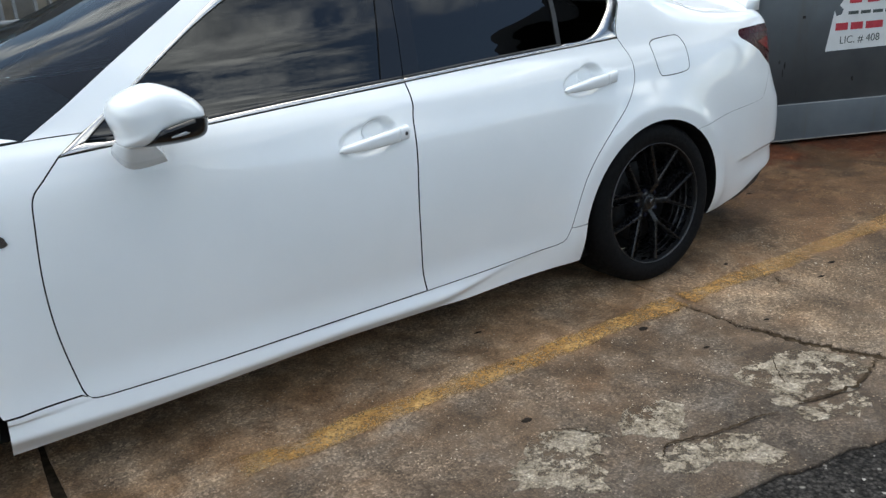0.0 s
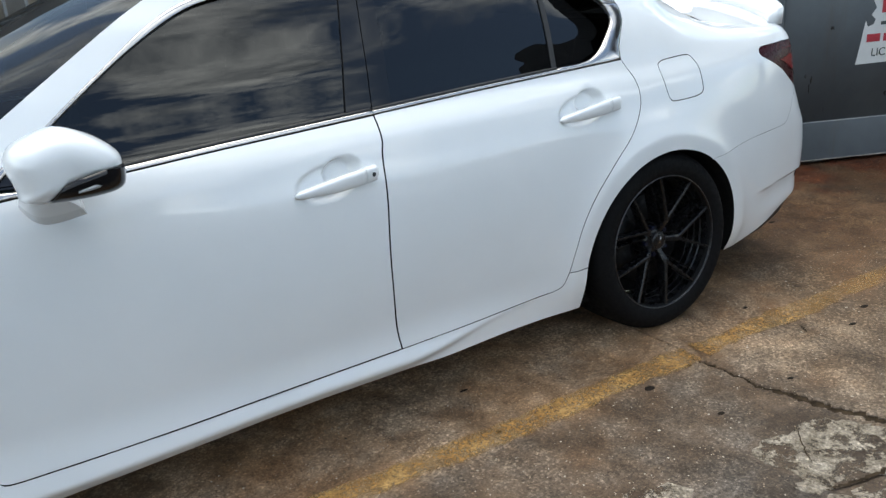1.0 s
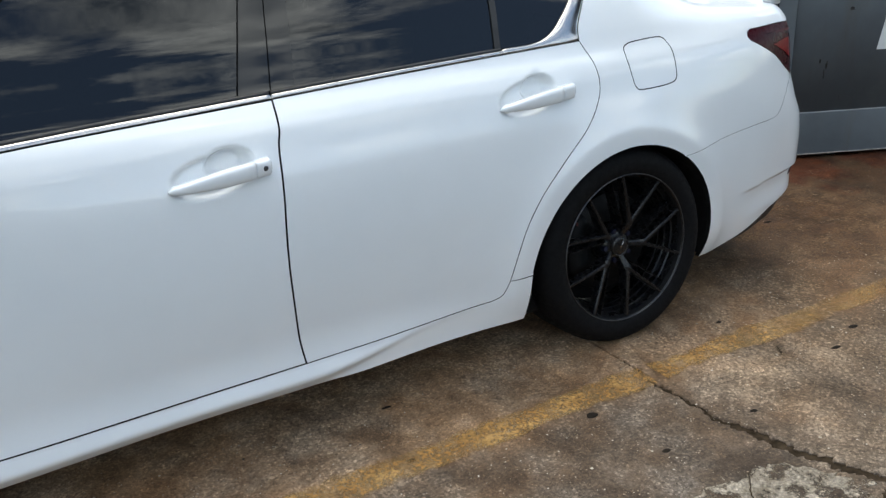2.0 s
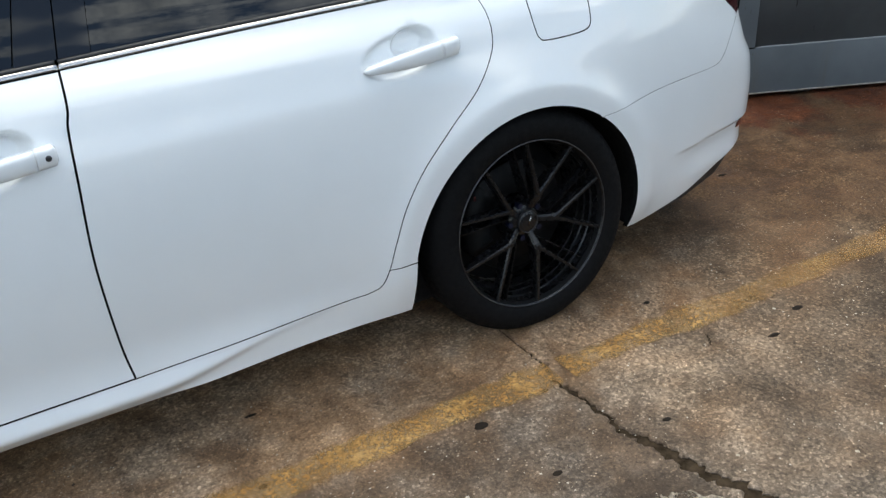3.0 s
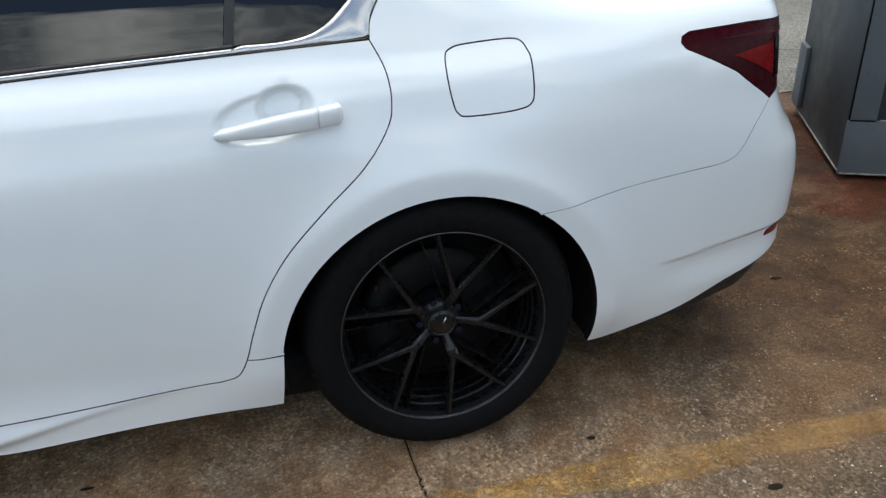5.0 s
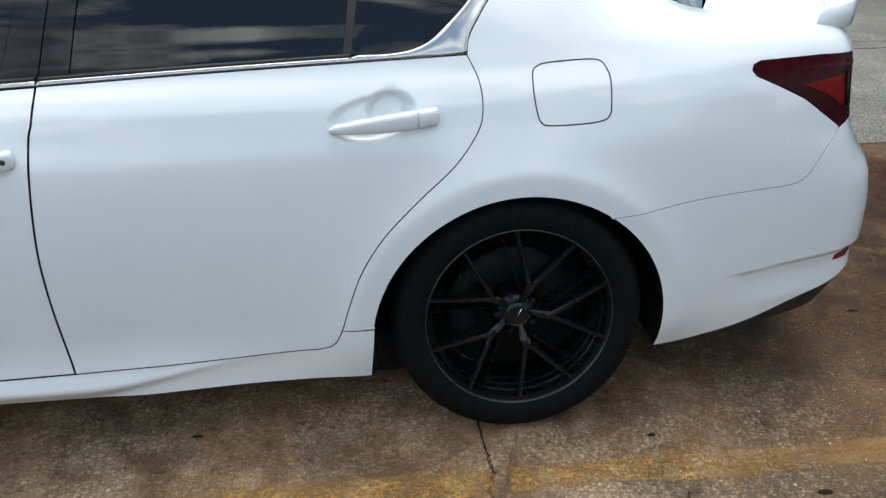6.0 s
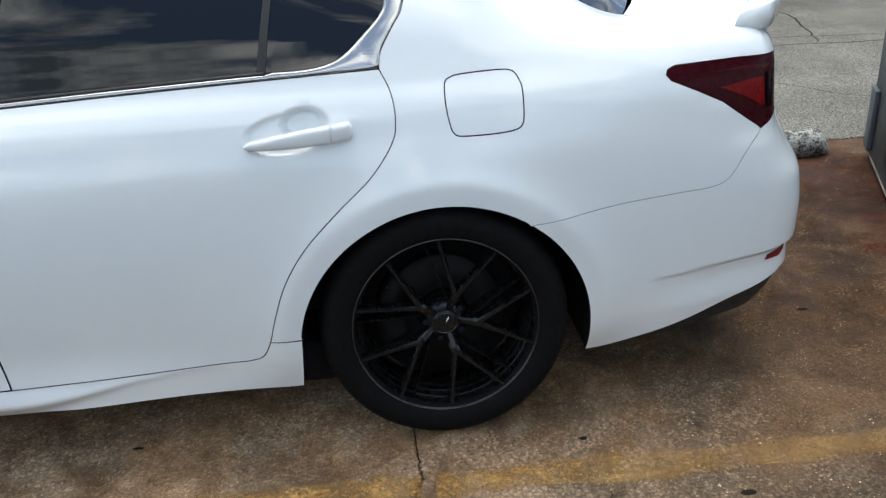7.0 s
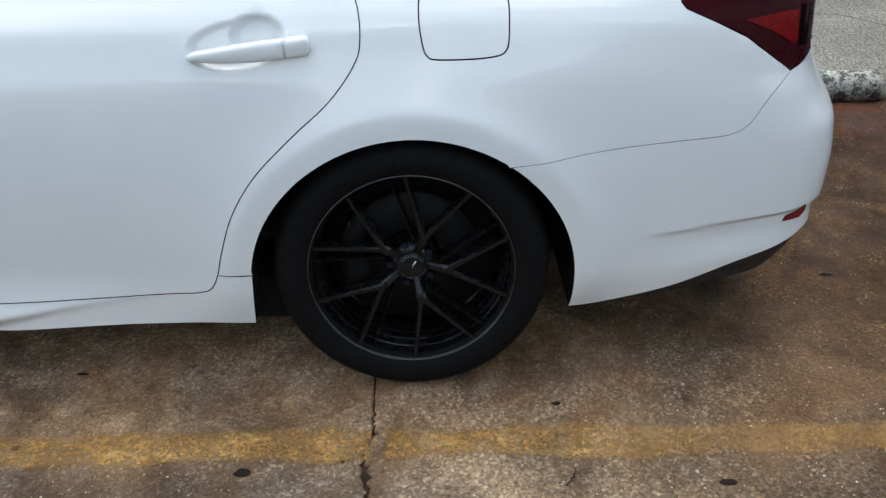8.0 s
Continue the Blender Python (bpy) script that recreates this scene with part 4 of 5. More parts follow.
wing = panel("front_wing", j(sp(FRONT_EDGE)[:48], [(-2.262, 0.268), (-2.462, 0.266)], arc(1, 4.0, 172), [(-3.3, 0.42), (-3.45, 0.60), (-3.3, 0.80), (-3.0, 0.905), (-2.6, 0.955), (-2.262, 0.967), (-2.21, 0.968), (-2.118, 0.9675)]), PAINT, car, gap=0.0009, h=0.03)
wing_badge = panel("wing_badge", [(-2.452, 0.728), (-2.362, 0.724), (-2.352, 0.730), (-2.358, 0.748), (-2.366, 0.754), (-2.446, 0.758)], CHROME, wing, "small grey metal badge on the wing", gap=0.0003, h=0.02, depth=0.006, inset=-0.003)
nose = panel("front_bumper", j([(-3.225, 0.34), (-3.31, 0.42), (-3.46, 0.60), (-3.36, 0.78), (-3.6, 0.80), (U_NOSE, 0.78), (U_NOSE, 0.20), (-3.4, 0.20), (-3.225, 0.24)]), PAINT, car, gap=0.002, h=0.05)

# window frames, glass and pillars
pillar = panel("windscreen_pillar", j(sp(SCREEN_EDGE), [(-1.50, 1.396), (-0.31, 1.396)], roof_line[(roof_line[:, 0] < -0.30) & (np.arange(len(roof_line)) < 50) & (roof_line[:, 1] > 0.972)][::-1], [(-2.116, 0.9685), (-2.21, 0.9690)]), PAINT, car, gap=0.0008, h=0.03)
inner_low = [(u, at_u(BELT, u) + 0.016) for u in np.linspace(-2.06, -1.125, 20)]
b_top = (-1.030, 1.385)
shut_up = [(-1.1035, 0.985), (-1.084, 1.080), (-1.066, 1.170), (-1.037, 1.300), (-1.018, 1.386)]
fg_edge = [(-1.190, 0.982), (-1.098, 1.304), (-1.085, 1.366)]
rg_edge = [(-1.035, 0.987), (-1.000, 1.175), (-0.980, 1.290), (-0.962, 1.367)]
inner = sp(DLO_IN)
inner_f, inner_r = inner[inner[:, 0] < -1.085], inner[inner[:, 0] > -0.962]
top_f = inner_f[inner_f[:, 1] > 1.30]
glass_low_f = [(u, at_u(BELT, u) + 0.016) for u in np.linspace(-1.190, -2.06, 22)]
glass_low_r = [(u, at_u(BELT, u) + 0.015) for u in np.linspace(-0.42, -1.035, 16)]
window_f = panel("window", j(inner_f, [(-1.085, 1.366)], [(-1.098, 1.304), (-1.190, 0.984)], glass_low_f), GLASS, front_door, "dark tinted front side window", gap=0.0005, h=0.02, depth=0.004, inset=0.010)
div_l, div_r = [(-0.418, 1.004), (-0.378, 1.231), (-0.360, 1.330)], [(-0.398, 1.004), (-0.358, 1.231), (-0.342, 1.325)]
ir_a = inner_r[(inner_r[:, 0] < -0.362) & (inner_r[:, 1] > 1.2)]
window_r = panel("window", j(rg_edge, ir_a, div_l[::-1], glass_low_r), GLASS, rear_door, "dark tinted rear side window", gap=0.0005, h=0.02, depth=0.004, inset=0.010)
ir_b = inner_r[(inner_r[:, 0] > -0.340) | ((inner_r[:, 0] > -0.395) & (inner_r[:, 1] < 1.1))]
window_q = panel("quarter_window", j(div_r, ir_b), GLASS, rear_door, "small dark tinted quarter window", gap=0.0005, h=0.04, depth=0.004, inset=0.010)
divider = panel("window_divider", j(div_l, div_r[::-1]), BLACK, rear_door, gap=0.0003, h=0.03, inset=0.005)
post_f = panel("pillar_cover", j(fg_edge, shut_up[::-1]), PIANO, front_door, "gloss black pillar cover", gap=0.0016, h=0.03, inset=0.004)
post_r = panel("pillar_cover", j(shut_up, rg_edge[::-1]), PIANO, rear_door, "gloss black pillar cover", gap=0.0016, h=0.03, inset=0.004)
low_f = [(u, at_u(BELT, u) + 0.0108) for u in np.linspace(-2.06, -1.110, 24)]
chrome_lo_f = ribbon("chrome_strip", belt_f, [(-2.125, 0.944), *low_f], CHROME, front_door, "polished chrome window surround", inset=-0.002)
low_r = [(u, at_u(BELT, u) + 0.0105) for u in np.linspace(-1.104, -0.40, 24)]
chrome_lo_r = ribbon("chrome_strip", j(belt_r[belt_r[:, 0] < -0.405], [(-0.400, at_u(BELT, -0.400))]), low_r, CHROME, rear_door, "polished chrome window surround", inset=-0.002)
seal_f = ribbon("window_seal", [(u, v + 0.0002) for u, v in low_f], [(u, v + 0.0072) for u, v in low_f], BLACK, front_door, "black rubber window seal", inset=0.0005)
seal_r = ribbon("window_seal", [(u, v + 0.0002) for u, v in low_r], [(u, v + 0.0068) for u, v in low_r], BLACK, rear_door, "black rubber window seal", inset=0.0005)
tail_in, tail_out = j([(-0.400, at_u(BELT, -0.400) + 0.0105)], inner[(inner[:, 0] > -0.395) & (inner[:, 1] < 1.202)][::-1]), j([(-0.400, at_u(BELT, -0.400))], belt_r[belt_r[:, 0] > -0.395], roof_line[(np.arange(len(roof_line)) > 40) & (roof_line[:, 1] < 1.202)][::-1][1:])
sail = panel("mirror_sail", [(-2.100, 0.953), (-1.985, 1.036), (-1.972, 0.949)], PIANO, front_door, "black triangular mirror sail", gap=0.0005, h=0.02, inset=0.006)
chrome_tail = ribbon("chrome_corner", tail_out, tail_in, CHROME, rear_door, "broad polished chrome window corner", inset=-0.002)
out_f = roof_line[(roof_line[:, 0] < -1.03) & (np.arange(len(roof_line)) < 40)]
chrome_up_f = ribbon("chrome_strip", out_f, inner_f[inner_f[:, 1] > 0.947], CHROME, front_door, "polished chrome window surround", inset=-0.002)
out_r = roof_line[(roof_line[:, 0] > -1.01) & (roof_line[:, 1] > 1.198)]
chrome_up_r = ribbon("chrome_strip", out_r, inner_r[inner_r[:, 1] > 1.198], CHROME, rear_door, "polished chrome window surround", inset=-0.002)

# black sheet added behind the panels, as the shade that the shut lines show
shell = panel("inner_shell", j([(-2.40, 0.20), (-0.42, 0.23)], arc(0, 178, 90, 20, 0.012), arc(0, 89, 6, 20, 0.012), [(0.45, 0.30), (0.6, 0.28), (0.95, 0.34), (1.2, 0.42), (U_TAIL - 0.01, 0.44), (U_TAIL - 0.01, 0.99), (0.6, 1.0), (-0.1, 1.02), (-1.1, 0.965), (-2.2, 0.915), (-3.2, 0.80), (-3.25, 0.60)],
                                arc(1, 150, 5, 30, 0.03)), LINER_AND_GAP, car, h=0.06, depth=0.02, inset=0.026)


def handle(door, tip, end, split, lock):
    """A pull handle that stands clear of its hollow, with a cap at its rear end."""
    tip, end = np.array(tip), np.array(end)

    def ring(s, grow=1.0):
        c = tip + (end - tip) * s
        half = (0.0050 + 0.0165 * smooth(-0.30, 0.66, np.array(s))) * grow
        out = 0.003 + 0.016 * math.sin(math.pi * min(1, 0.05 + 0.80 * s))**0.8
        base = body([c])[0]
        lean = [(1.0, 0.55), (0.75, 1.0), (-0.35, 1.0), (-0.80, 0.86), (-1.0, 0.55), (-1.05, 0.0), (-0.92, -0.62), (-0.65, -0.92), (0.3, -1.0), (1.0, -0.9), (1.0, -0.4)]
        th = 0.012 * grow
        flat_y = np.interp(c[0], [tip[0], end[0]], [body([tip + (0, 0.0)])[0][1], body([end])[0][1]])
        return [(base[0], flat_y - out + a * th, c[1] + b * half) for a, b in lean]

    grip = part("handle", loft([ring(s, 0.35 if s == 0 else 1.0) for s in np.linspace(0, split, 16)]), PAINT, door, "white pull handle")
    cap = loft([ring(s, 0.55 if s == 1.0 else 1.0) for s in np.linspace(split + 0.008, 1.0, 8)])
    part("handle_cap", cap, PAINT, door, "white handle end cap")
    if lock:
        c = tip + (end - tip) * 0.925
        flat_y = float(ring(0.925)[4][1])
        part("lock_cylinder", lathe([(0.0, -0.001), (0.0055, -0.001), (0.0065, 0.0), (0.0075, 0.006)], 20), RIM_EDGE, door, "small round key lock").matrix_basis = Matrix.Translation((c[0], flat_y - 0.0005, c[1]))


handle(rear_door, (-0.462, 0.852), (-0.202, 0.874), 0.80, False)
handle(front_door, (-1.410, 0.806), (-1.158, 0.827), 0.83, True)


# tail lamp
def lamp_part(name, outline, material, inset, label=""):
    return panel(name, outline, material, lamp, label, gap=0.0008, h=0.018, depth=0.01, inset=inset)


lamp = panel("tail_lamp", spline(LAMP, 4, True), RED_DEEP, car, "dark red wedge-shaped tail lamp", gap=0.0022, h=0.016, inset=0.001, depth=0.03)
lamp_part("inner_reflector", [(0.755, 0.893), (0.86, 0.903), (0.905, 0.902), (0.908, 0.838), (0.898, 0.826), (0.84, 0.858)], RED_LIT, -0.0012, "bright red reflector inside the lamp")
lamp_part("light_bar", [(0.72, 0.932), (0.86, 0.936), (0.955, 0.930), (1.0, 0.926), (1.0, 0.916), (0.955, 0.920), (0.86, 0.926)], RED_LENS, -0.0014, "pale edge bar of the lamp")
lamp_part("dark_band", [(0.912, 0.912), (0.957, 0.910), (0.962, 0.828), (0.952, 0.812), (0.914, 0.822)], RED_DARK, -0.0010, "near-black vertical band of the lamp")
lamp_part("light_bar", [(0.918, 0.818), (0.960, 0.822), (0.962, 0.814), (0.915, 0.812)], RED_LENS, -0.0016)
refl = panel("rear_reflector", [(0.955, 0.372), (0.962, 0.388), (1.05, 0.398), (1.052, 0.380), (1.03, 0.366)], RED_SPOT, bumper, "small red bumper reflector", gap=0.0004, h=0.01, inset=-0.002)
diffuser = panel("rear_valance", j(sp(BUMPER_LOW)[8:], [(U_TAIL, 0.19), (1.2, 0.19), (0.98, 0.210), (0.85, 0.204), (0.70, 0.192), (0.58, 0.190)]), BLACK, car, "black plastic rear valance", gap=0.001, h=0.03, inset=0.016, depth=0.05)


# roof, glass, deck and bonnet
def skin(rows, name, material, label="", parent=car):
    """A net of rows of 3D points, mirrored about the car's middle."""
    rows = [np.asarray(r, float) for r in rows]
    full = [np.vstack([r, (r[:-1] * (1, -1, 1) + (0, 2 * MID, 0))[::-1]]) for r in rows]
    bm = loft(full, closed=False, caps=False)
    up = sum(f.normal.z for f in bm.faces)
    if up < 0:
        bmesh.ops.reverse_faces(bm, faces=bm.faces)
    return part(name, bm, material, parent, label)


def across(a, c, n, bulge=0.5):
    """From the side point a to the middle point c, level at the middle."""
    t = np.linspace(0, 1, n)
    a, c = np.asarray(a), np.asarray(c)
    s = np.sin(t * math.pi / 2)
    return np.stack([a[0] + (c[0] - a[0]) * (1 - (1 - t)**2), a[1] + (c[1] - a[1]) * t, a[2] + (c[2] - a[2]) * (bulge * s + (1 - bulge) * (1 - (1 - t)**2))], 1)


roof_u = np.linspace(-1.60, 0.06, 30)
roof_z = lambda x: float(pchip([-1.75, -1.45, -1.1, -0.7, -0.3, 0.05, 0.3], [1.395, 1.432, 1.452, 1.455, 1.440, 1.405, 1.36], np.array([x]))[0])
edge_pts = body(np.stack([roof_u, np.full(30, 1.396)], 1))
skin([across(e, (e[0], MID, roof_z(e[0])), 14) for i, e in enumerate(edge_pts)], "roof", PAINT, "white roof panel")
screen_side = body(sp(SCREEN_EDGE))
ns = len(screen_side)
skin([across(e, (e[0] - 0.30 * (1 - i / (ns - 1)) - 0.02, MID, 1.00 + (1.418 - 1.00) * (i / (ns - 1))**0.85), 16, 0.4) for i, e in enumerate(screen_side)], "windscreen", SCREEN, "sloping windscreen mirroring the sky")
back_u = [(0.05, 1.396), (0.2, 1.370), (0.35, 1.324), (0.5, 1.274), (0.598, 1.236)]
back_side = body(sp(back_u))
nb = len(back_side)
skin([across(e, (e[0] + 0.02 + 0.10 * i / (nb - 1), MID, 1.405 + (1.085 - 1.405) * (i / (nb - 1))**1.1), 14) for i, e in enumerate(back_side)], "rear_window", GLASS, "dark tinted rear window")
deck_side = body(sp([(0.602, 1.236), *DECK[1:6]]))
nd = len(deck_side)
trunk = skin([across(e, (min(0.70 + 0.37 * i / (nd - 1), 1.08), MID, 1.088 + 0.006 * i / (nd - 1)), 16) for i, e in enumerate(deck_side)], "boot_lid", PAINT, "white boot lid")
back_panel = panel("boot_face", [(1.125, 1.054), (U_TAIL, 1.054), (U_TAIL, 0.735), (1.31, 0.75), (1.178, 0.81), (1.178, 0.942), (1.125, 0.95)], PAINT, trunk, h=0.04, gap=0.0015)
mirrored(back_panel, trunk).matrix_basis = Matrix.Translation((0, 2 * MID, 0)) @ Matrix.Diagonal((1, -1, 1, 1))


def lip_spoiler():
    """A low spoiler along the boot lid's rear edge."""
    rings = []
    for k in range(41):
        s = k / 40
        y = 0.243 + (2 * MID - 0.486) * s
        c = abs(2 * s - 1)
        back = 1.076 - 0.161 * c**3.5
        front = back - 0.092
        h = 0.052 + 0.010 * (1 - c**2)
        z0 = 1.022 + 0.066 * (1 - c**2.4)
        d = back - front
        prof = [(0, -0.014), (0.02, 0.006), (0.10, 0.026), (0.30, 0.036), (0.65, 0.044), (0.95, h), (1.02, h), (1.05, h * 0.90), (1.03, h * 0.4), (1.0, -0.014)]
        rings.append([(front + d * a, y + (0.004 if k == 40 else -0.004 if k == 0 else 0) * -1, z0 + b) for a, b in prof])
    return loft(rings)


part("boot_spoiler", lip_spoiler(), PAINT, trunk, "white lip spoiler")
bon = []
for k in range(18):
    s = k / 17
    e = body([(-2.27 - 1.18 * s, 0.966 - 0.14 * s**2)])[0] + (0, 0.01, 0.004)
    bon.append(across(e, (-2.52 - 1.16 * s, MID, 1.000 - 0.13 * s**1.6), 12))
for x0, z0, v0, x1, z1 in ((-3.40, 0.0, 0.815, -3.695, 0.845), (-3.41, 0.0, 0.800, -3.712, 0.795)):
    bon.append(across(body([(x0, v0)])[0] + (0, 0.004, 0), (x1, MID, z1), 12))
skin(bon, "bonnet", PAINT, "white bonnet")
grille = part("grille", box(0.05, 0.52, 0.24, (-3.722, MID, 0.44), 0.02), BLACK, car, "dark front grille")
floor_pan = part("underbody", box(2.36, 1.62, 0.12, (-1.42, MID, 0.205), 0.02), LINER_AND_GAP, car, "dark underbody")
part("underbody", box(0.56, 1.36, 0.10, (0.70, MID, 0.295), 0.02), LINER_AND_GAP, car)
part("underbody", box(1.1, 1.10, 0.10, (0.0, MID, 0.235), 0.02), LINER_AND_GAP, car)
part("underbody", box(0.7, 1.10, 0.10, (-2.9, MID, 0.235), 0.02), LINER_AND_GAP, car)

# cabin
for sx, sy in ((-1.55, 0.50), (-1.55, 1.28), (-0.55, 0.55), (-0.55, 1.23)):
    seat = part("seat", box(0.52, 0.52, 0.20, (sx, sy, 0.50), 0.06), CABIN, car, "dark leather seat")
    part("backrest", box(0.18, 0.50, 0.62, (sx + 0.27, sy, 0.84), 0.06, Matrix.Rotation(radians(14), 4, "Y")), CABIN, seat)
    part("headrest", box(0.10, 0.26, 0.16, (sx + 0.36, sy, 1.20), 0.04), CABIN, seat)
part("dashboard", box(0.45, 1.36, 0.28, (-2.18, MID, 0.80), 0.06), CABIN, car, "dark dashboard")
part("cabin_floor", box(2.6, 1.4, 0.03, (-1.0, MID, 0.33)), CABIN, car)
part("cabin_wall", box(0.05, 1.36, 0.55, (0.20, MID, 0.72)), CABIN, car)
wheel_ring = []
for k in range(36):
    a = 2 * math.pi * k / 36
    wheel_ring.append([((0.18 + 0.014 * math.cos(b)) * math.cos(a), 0.014 * math.sin(b), (0.18 + 0.014 * math.cos(b)) * math.sin(a)) for b in np.linspace(0, 2 * math.pi, 9)[:-1]])
wheel_ring.append(wheel_ring[0])
part("steering_wheel", loft(wheel_ring, caps=False), CABIN, car).matrix_basis = pose(-1.92, 0.50, 0.88, 0, 28, 0) @ pose(0, 0, 0, 0, 0, 90)


# door mirror
SHELL = [(-2.057, 1.071), (-2.013, 1.090), (-1.958, 1.100), (-1.904, 1.081), (-1.863, 1.053), (-1.841, 1.028), (-1.836, 1.010), (-1.843, 1.000), (-1.900, 0.989), (-1.951, 0.979), (-1.989, 0.966),
         (-2.015, 0.945), (-2.040, 0.946), (-2.060, 0.953), (-2.062, 0.972), (-2.068, 0.994), (-2.075, 1.020), (-2.075, 1.045)]
LOWER = [(-1.836, 0.993), (-1.843, 0.9985), (-1.900, 0.9875), (-1.951, 0.9775), (-1.989, 0.9645), (-2.010, 0.946), (-1.99, 0.942), (-1.950, 0.940), (-1.900, 0.941), (-1.862, 0.946), (-1.842, 0.960)]
EYE_AT = np.array([-1.955, 1.008])          # middle of the head


def mirror_shell(outline, steps):
    """Sections of one outline, drawn in towards the outer end and the door."""
    o = spline(outline, 4, True)
    rings = []
    for y, grow, up in steps:
        c = EYE_AT + (o - EYE_AT) * grow
        rings.append([(p - 0.007, y, q + up) for p, q in c])
    return loft(rings)


mirror = part("door_mirror", mirror_shell(SHELL, [(-0.040, 0.50, 0.0), (-0.044, 0.76, 0.0), (-0.056, 0.90, 0.0), (-0.080, 0.955, 0.0), (-0.115, 0.970, 0.002), (-0.150, 0.955, 0.004), (-0.180, 0.90, 0.006), (-0.202, 0.81, 0.008),
                                              (-0.216, 0.68, 0.010), (-0.224, 0.50, 0.011), (-0.227, 0.28, 0.012)]), PAINT, car, "white door mirror on a short foot")
part("mirror_base", mirror_shell(LOWER, [(-0.060, 0.70, 0.0), (-0.066, 0.93, 0.0), (-0.115, 0.985, 0.002), (-0.150, 0.980, 0.004), (-0.184, 0.94, 0.006), (-0.208, 0.86, 0.008), (-0.222, 0.73, 0.010), (-0.229, 0.56, 0.011)]), PIANO, mirror, "black lower mirror shell")
foot_low = spline([(-2.052, 0.012, 0.925), (-2.050, 0.0, 0.893), (-2.012, -0.004, 0.862), (-1.932, -0.006, 0.868), (-1.922, -0.004, 0.876), (-1.945, 0.010, 0.925)], 5, True)
foot_top = spline([(-2.052, -0.055, 0.956), (-2.054, -0.095, 0.954), (-2.042, -0.128, 0.952), (-1.995, -0.128, 0.948), (-1.984, -0.118, 0.948), (-1.975, -0.060, 0.952)], 5, True)
part("mirror_foot", loft([foot_low + (foot_top - foot_low) * np.array([t, t, t**0.75]) for t in (0.0, 0.2, 0.45, 0.72, 1.0)]), PAINT, mirror)
signal = []
for t in np.linspace(0, 1, 12):                                 # a wedge that widens towards the outer end, proud of the lower shell
    c = np.array([-1.960, 0.9765]) + np.array([0.086, 0.0125]) * t
    hh = 0.0015 + 0.0055 * t**0.8
    y = -0.2245 + 0.026 * t**2.2
    signal.append([(c[0], y - 0.008, c[1] - hh * 1.1), (c[0], y - 0.011, c[1] - hh * 0.2), (c[0], y - 0.008, c[1] + hh), (c[0], y + 0.02, c[1] + hh), (c[0], y + 0.02, c[1] - hh)])
part("signal_strip", loft(signal), SIGNAL, mirror, "bright mirror signal strip")


# wheels
CAMBER = radians(3.3)


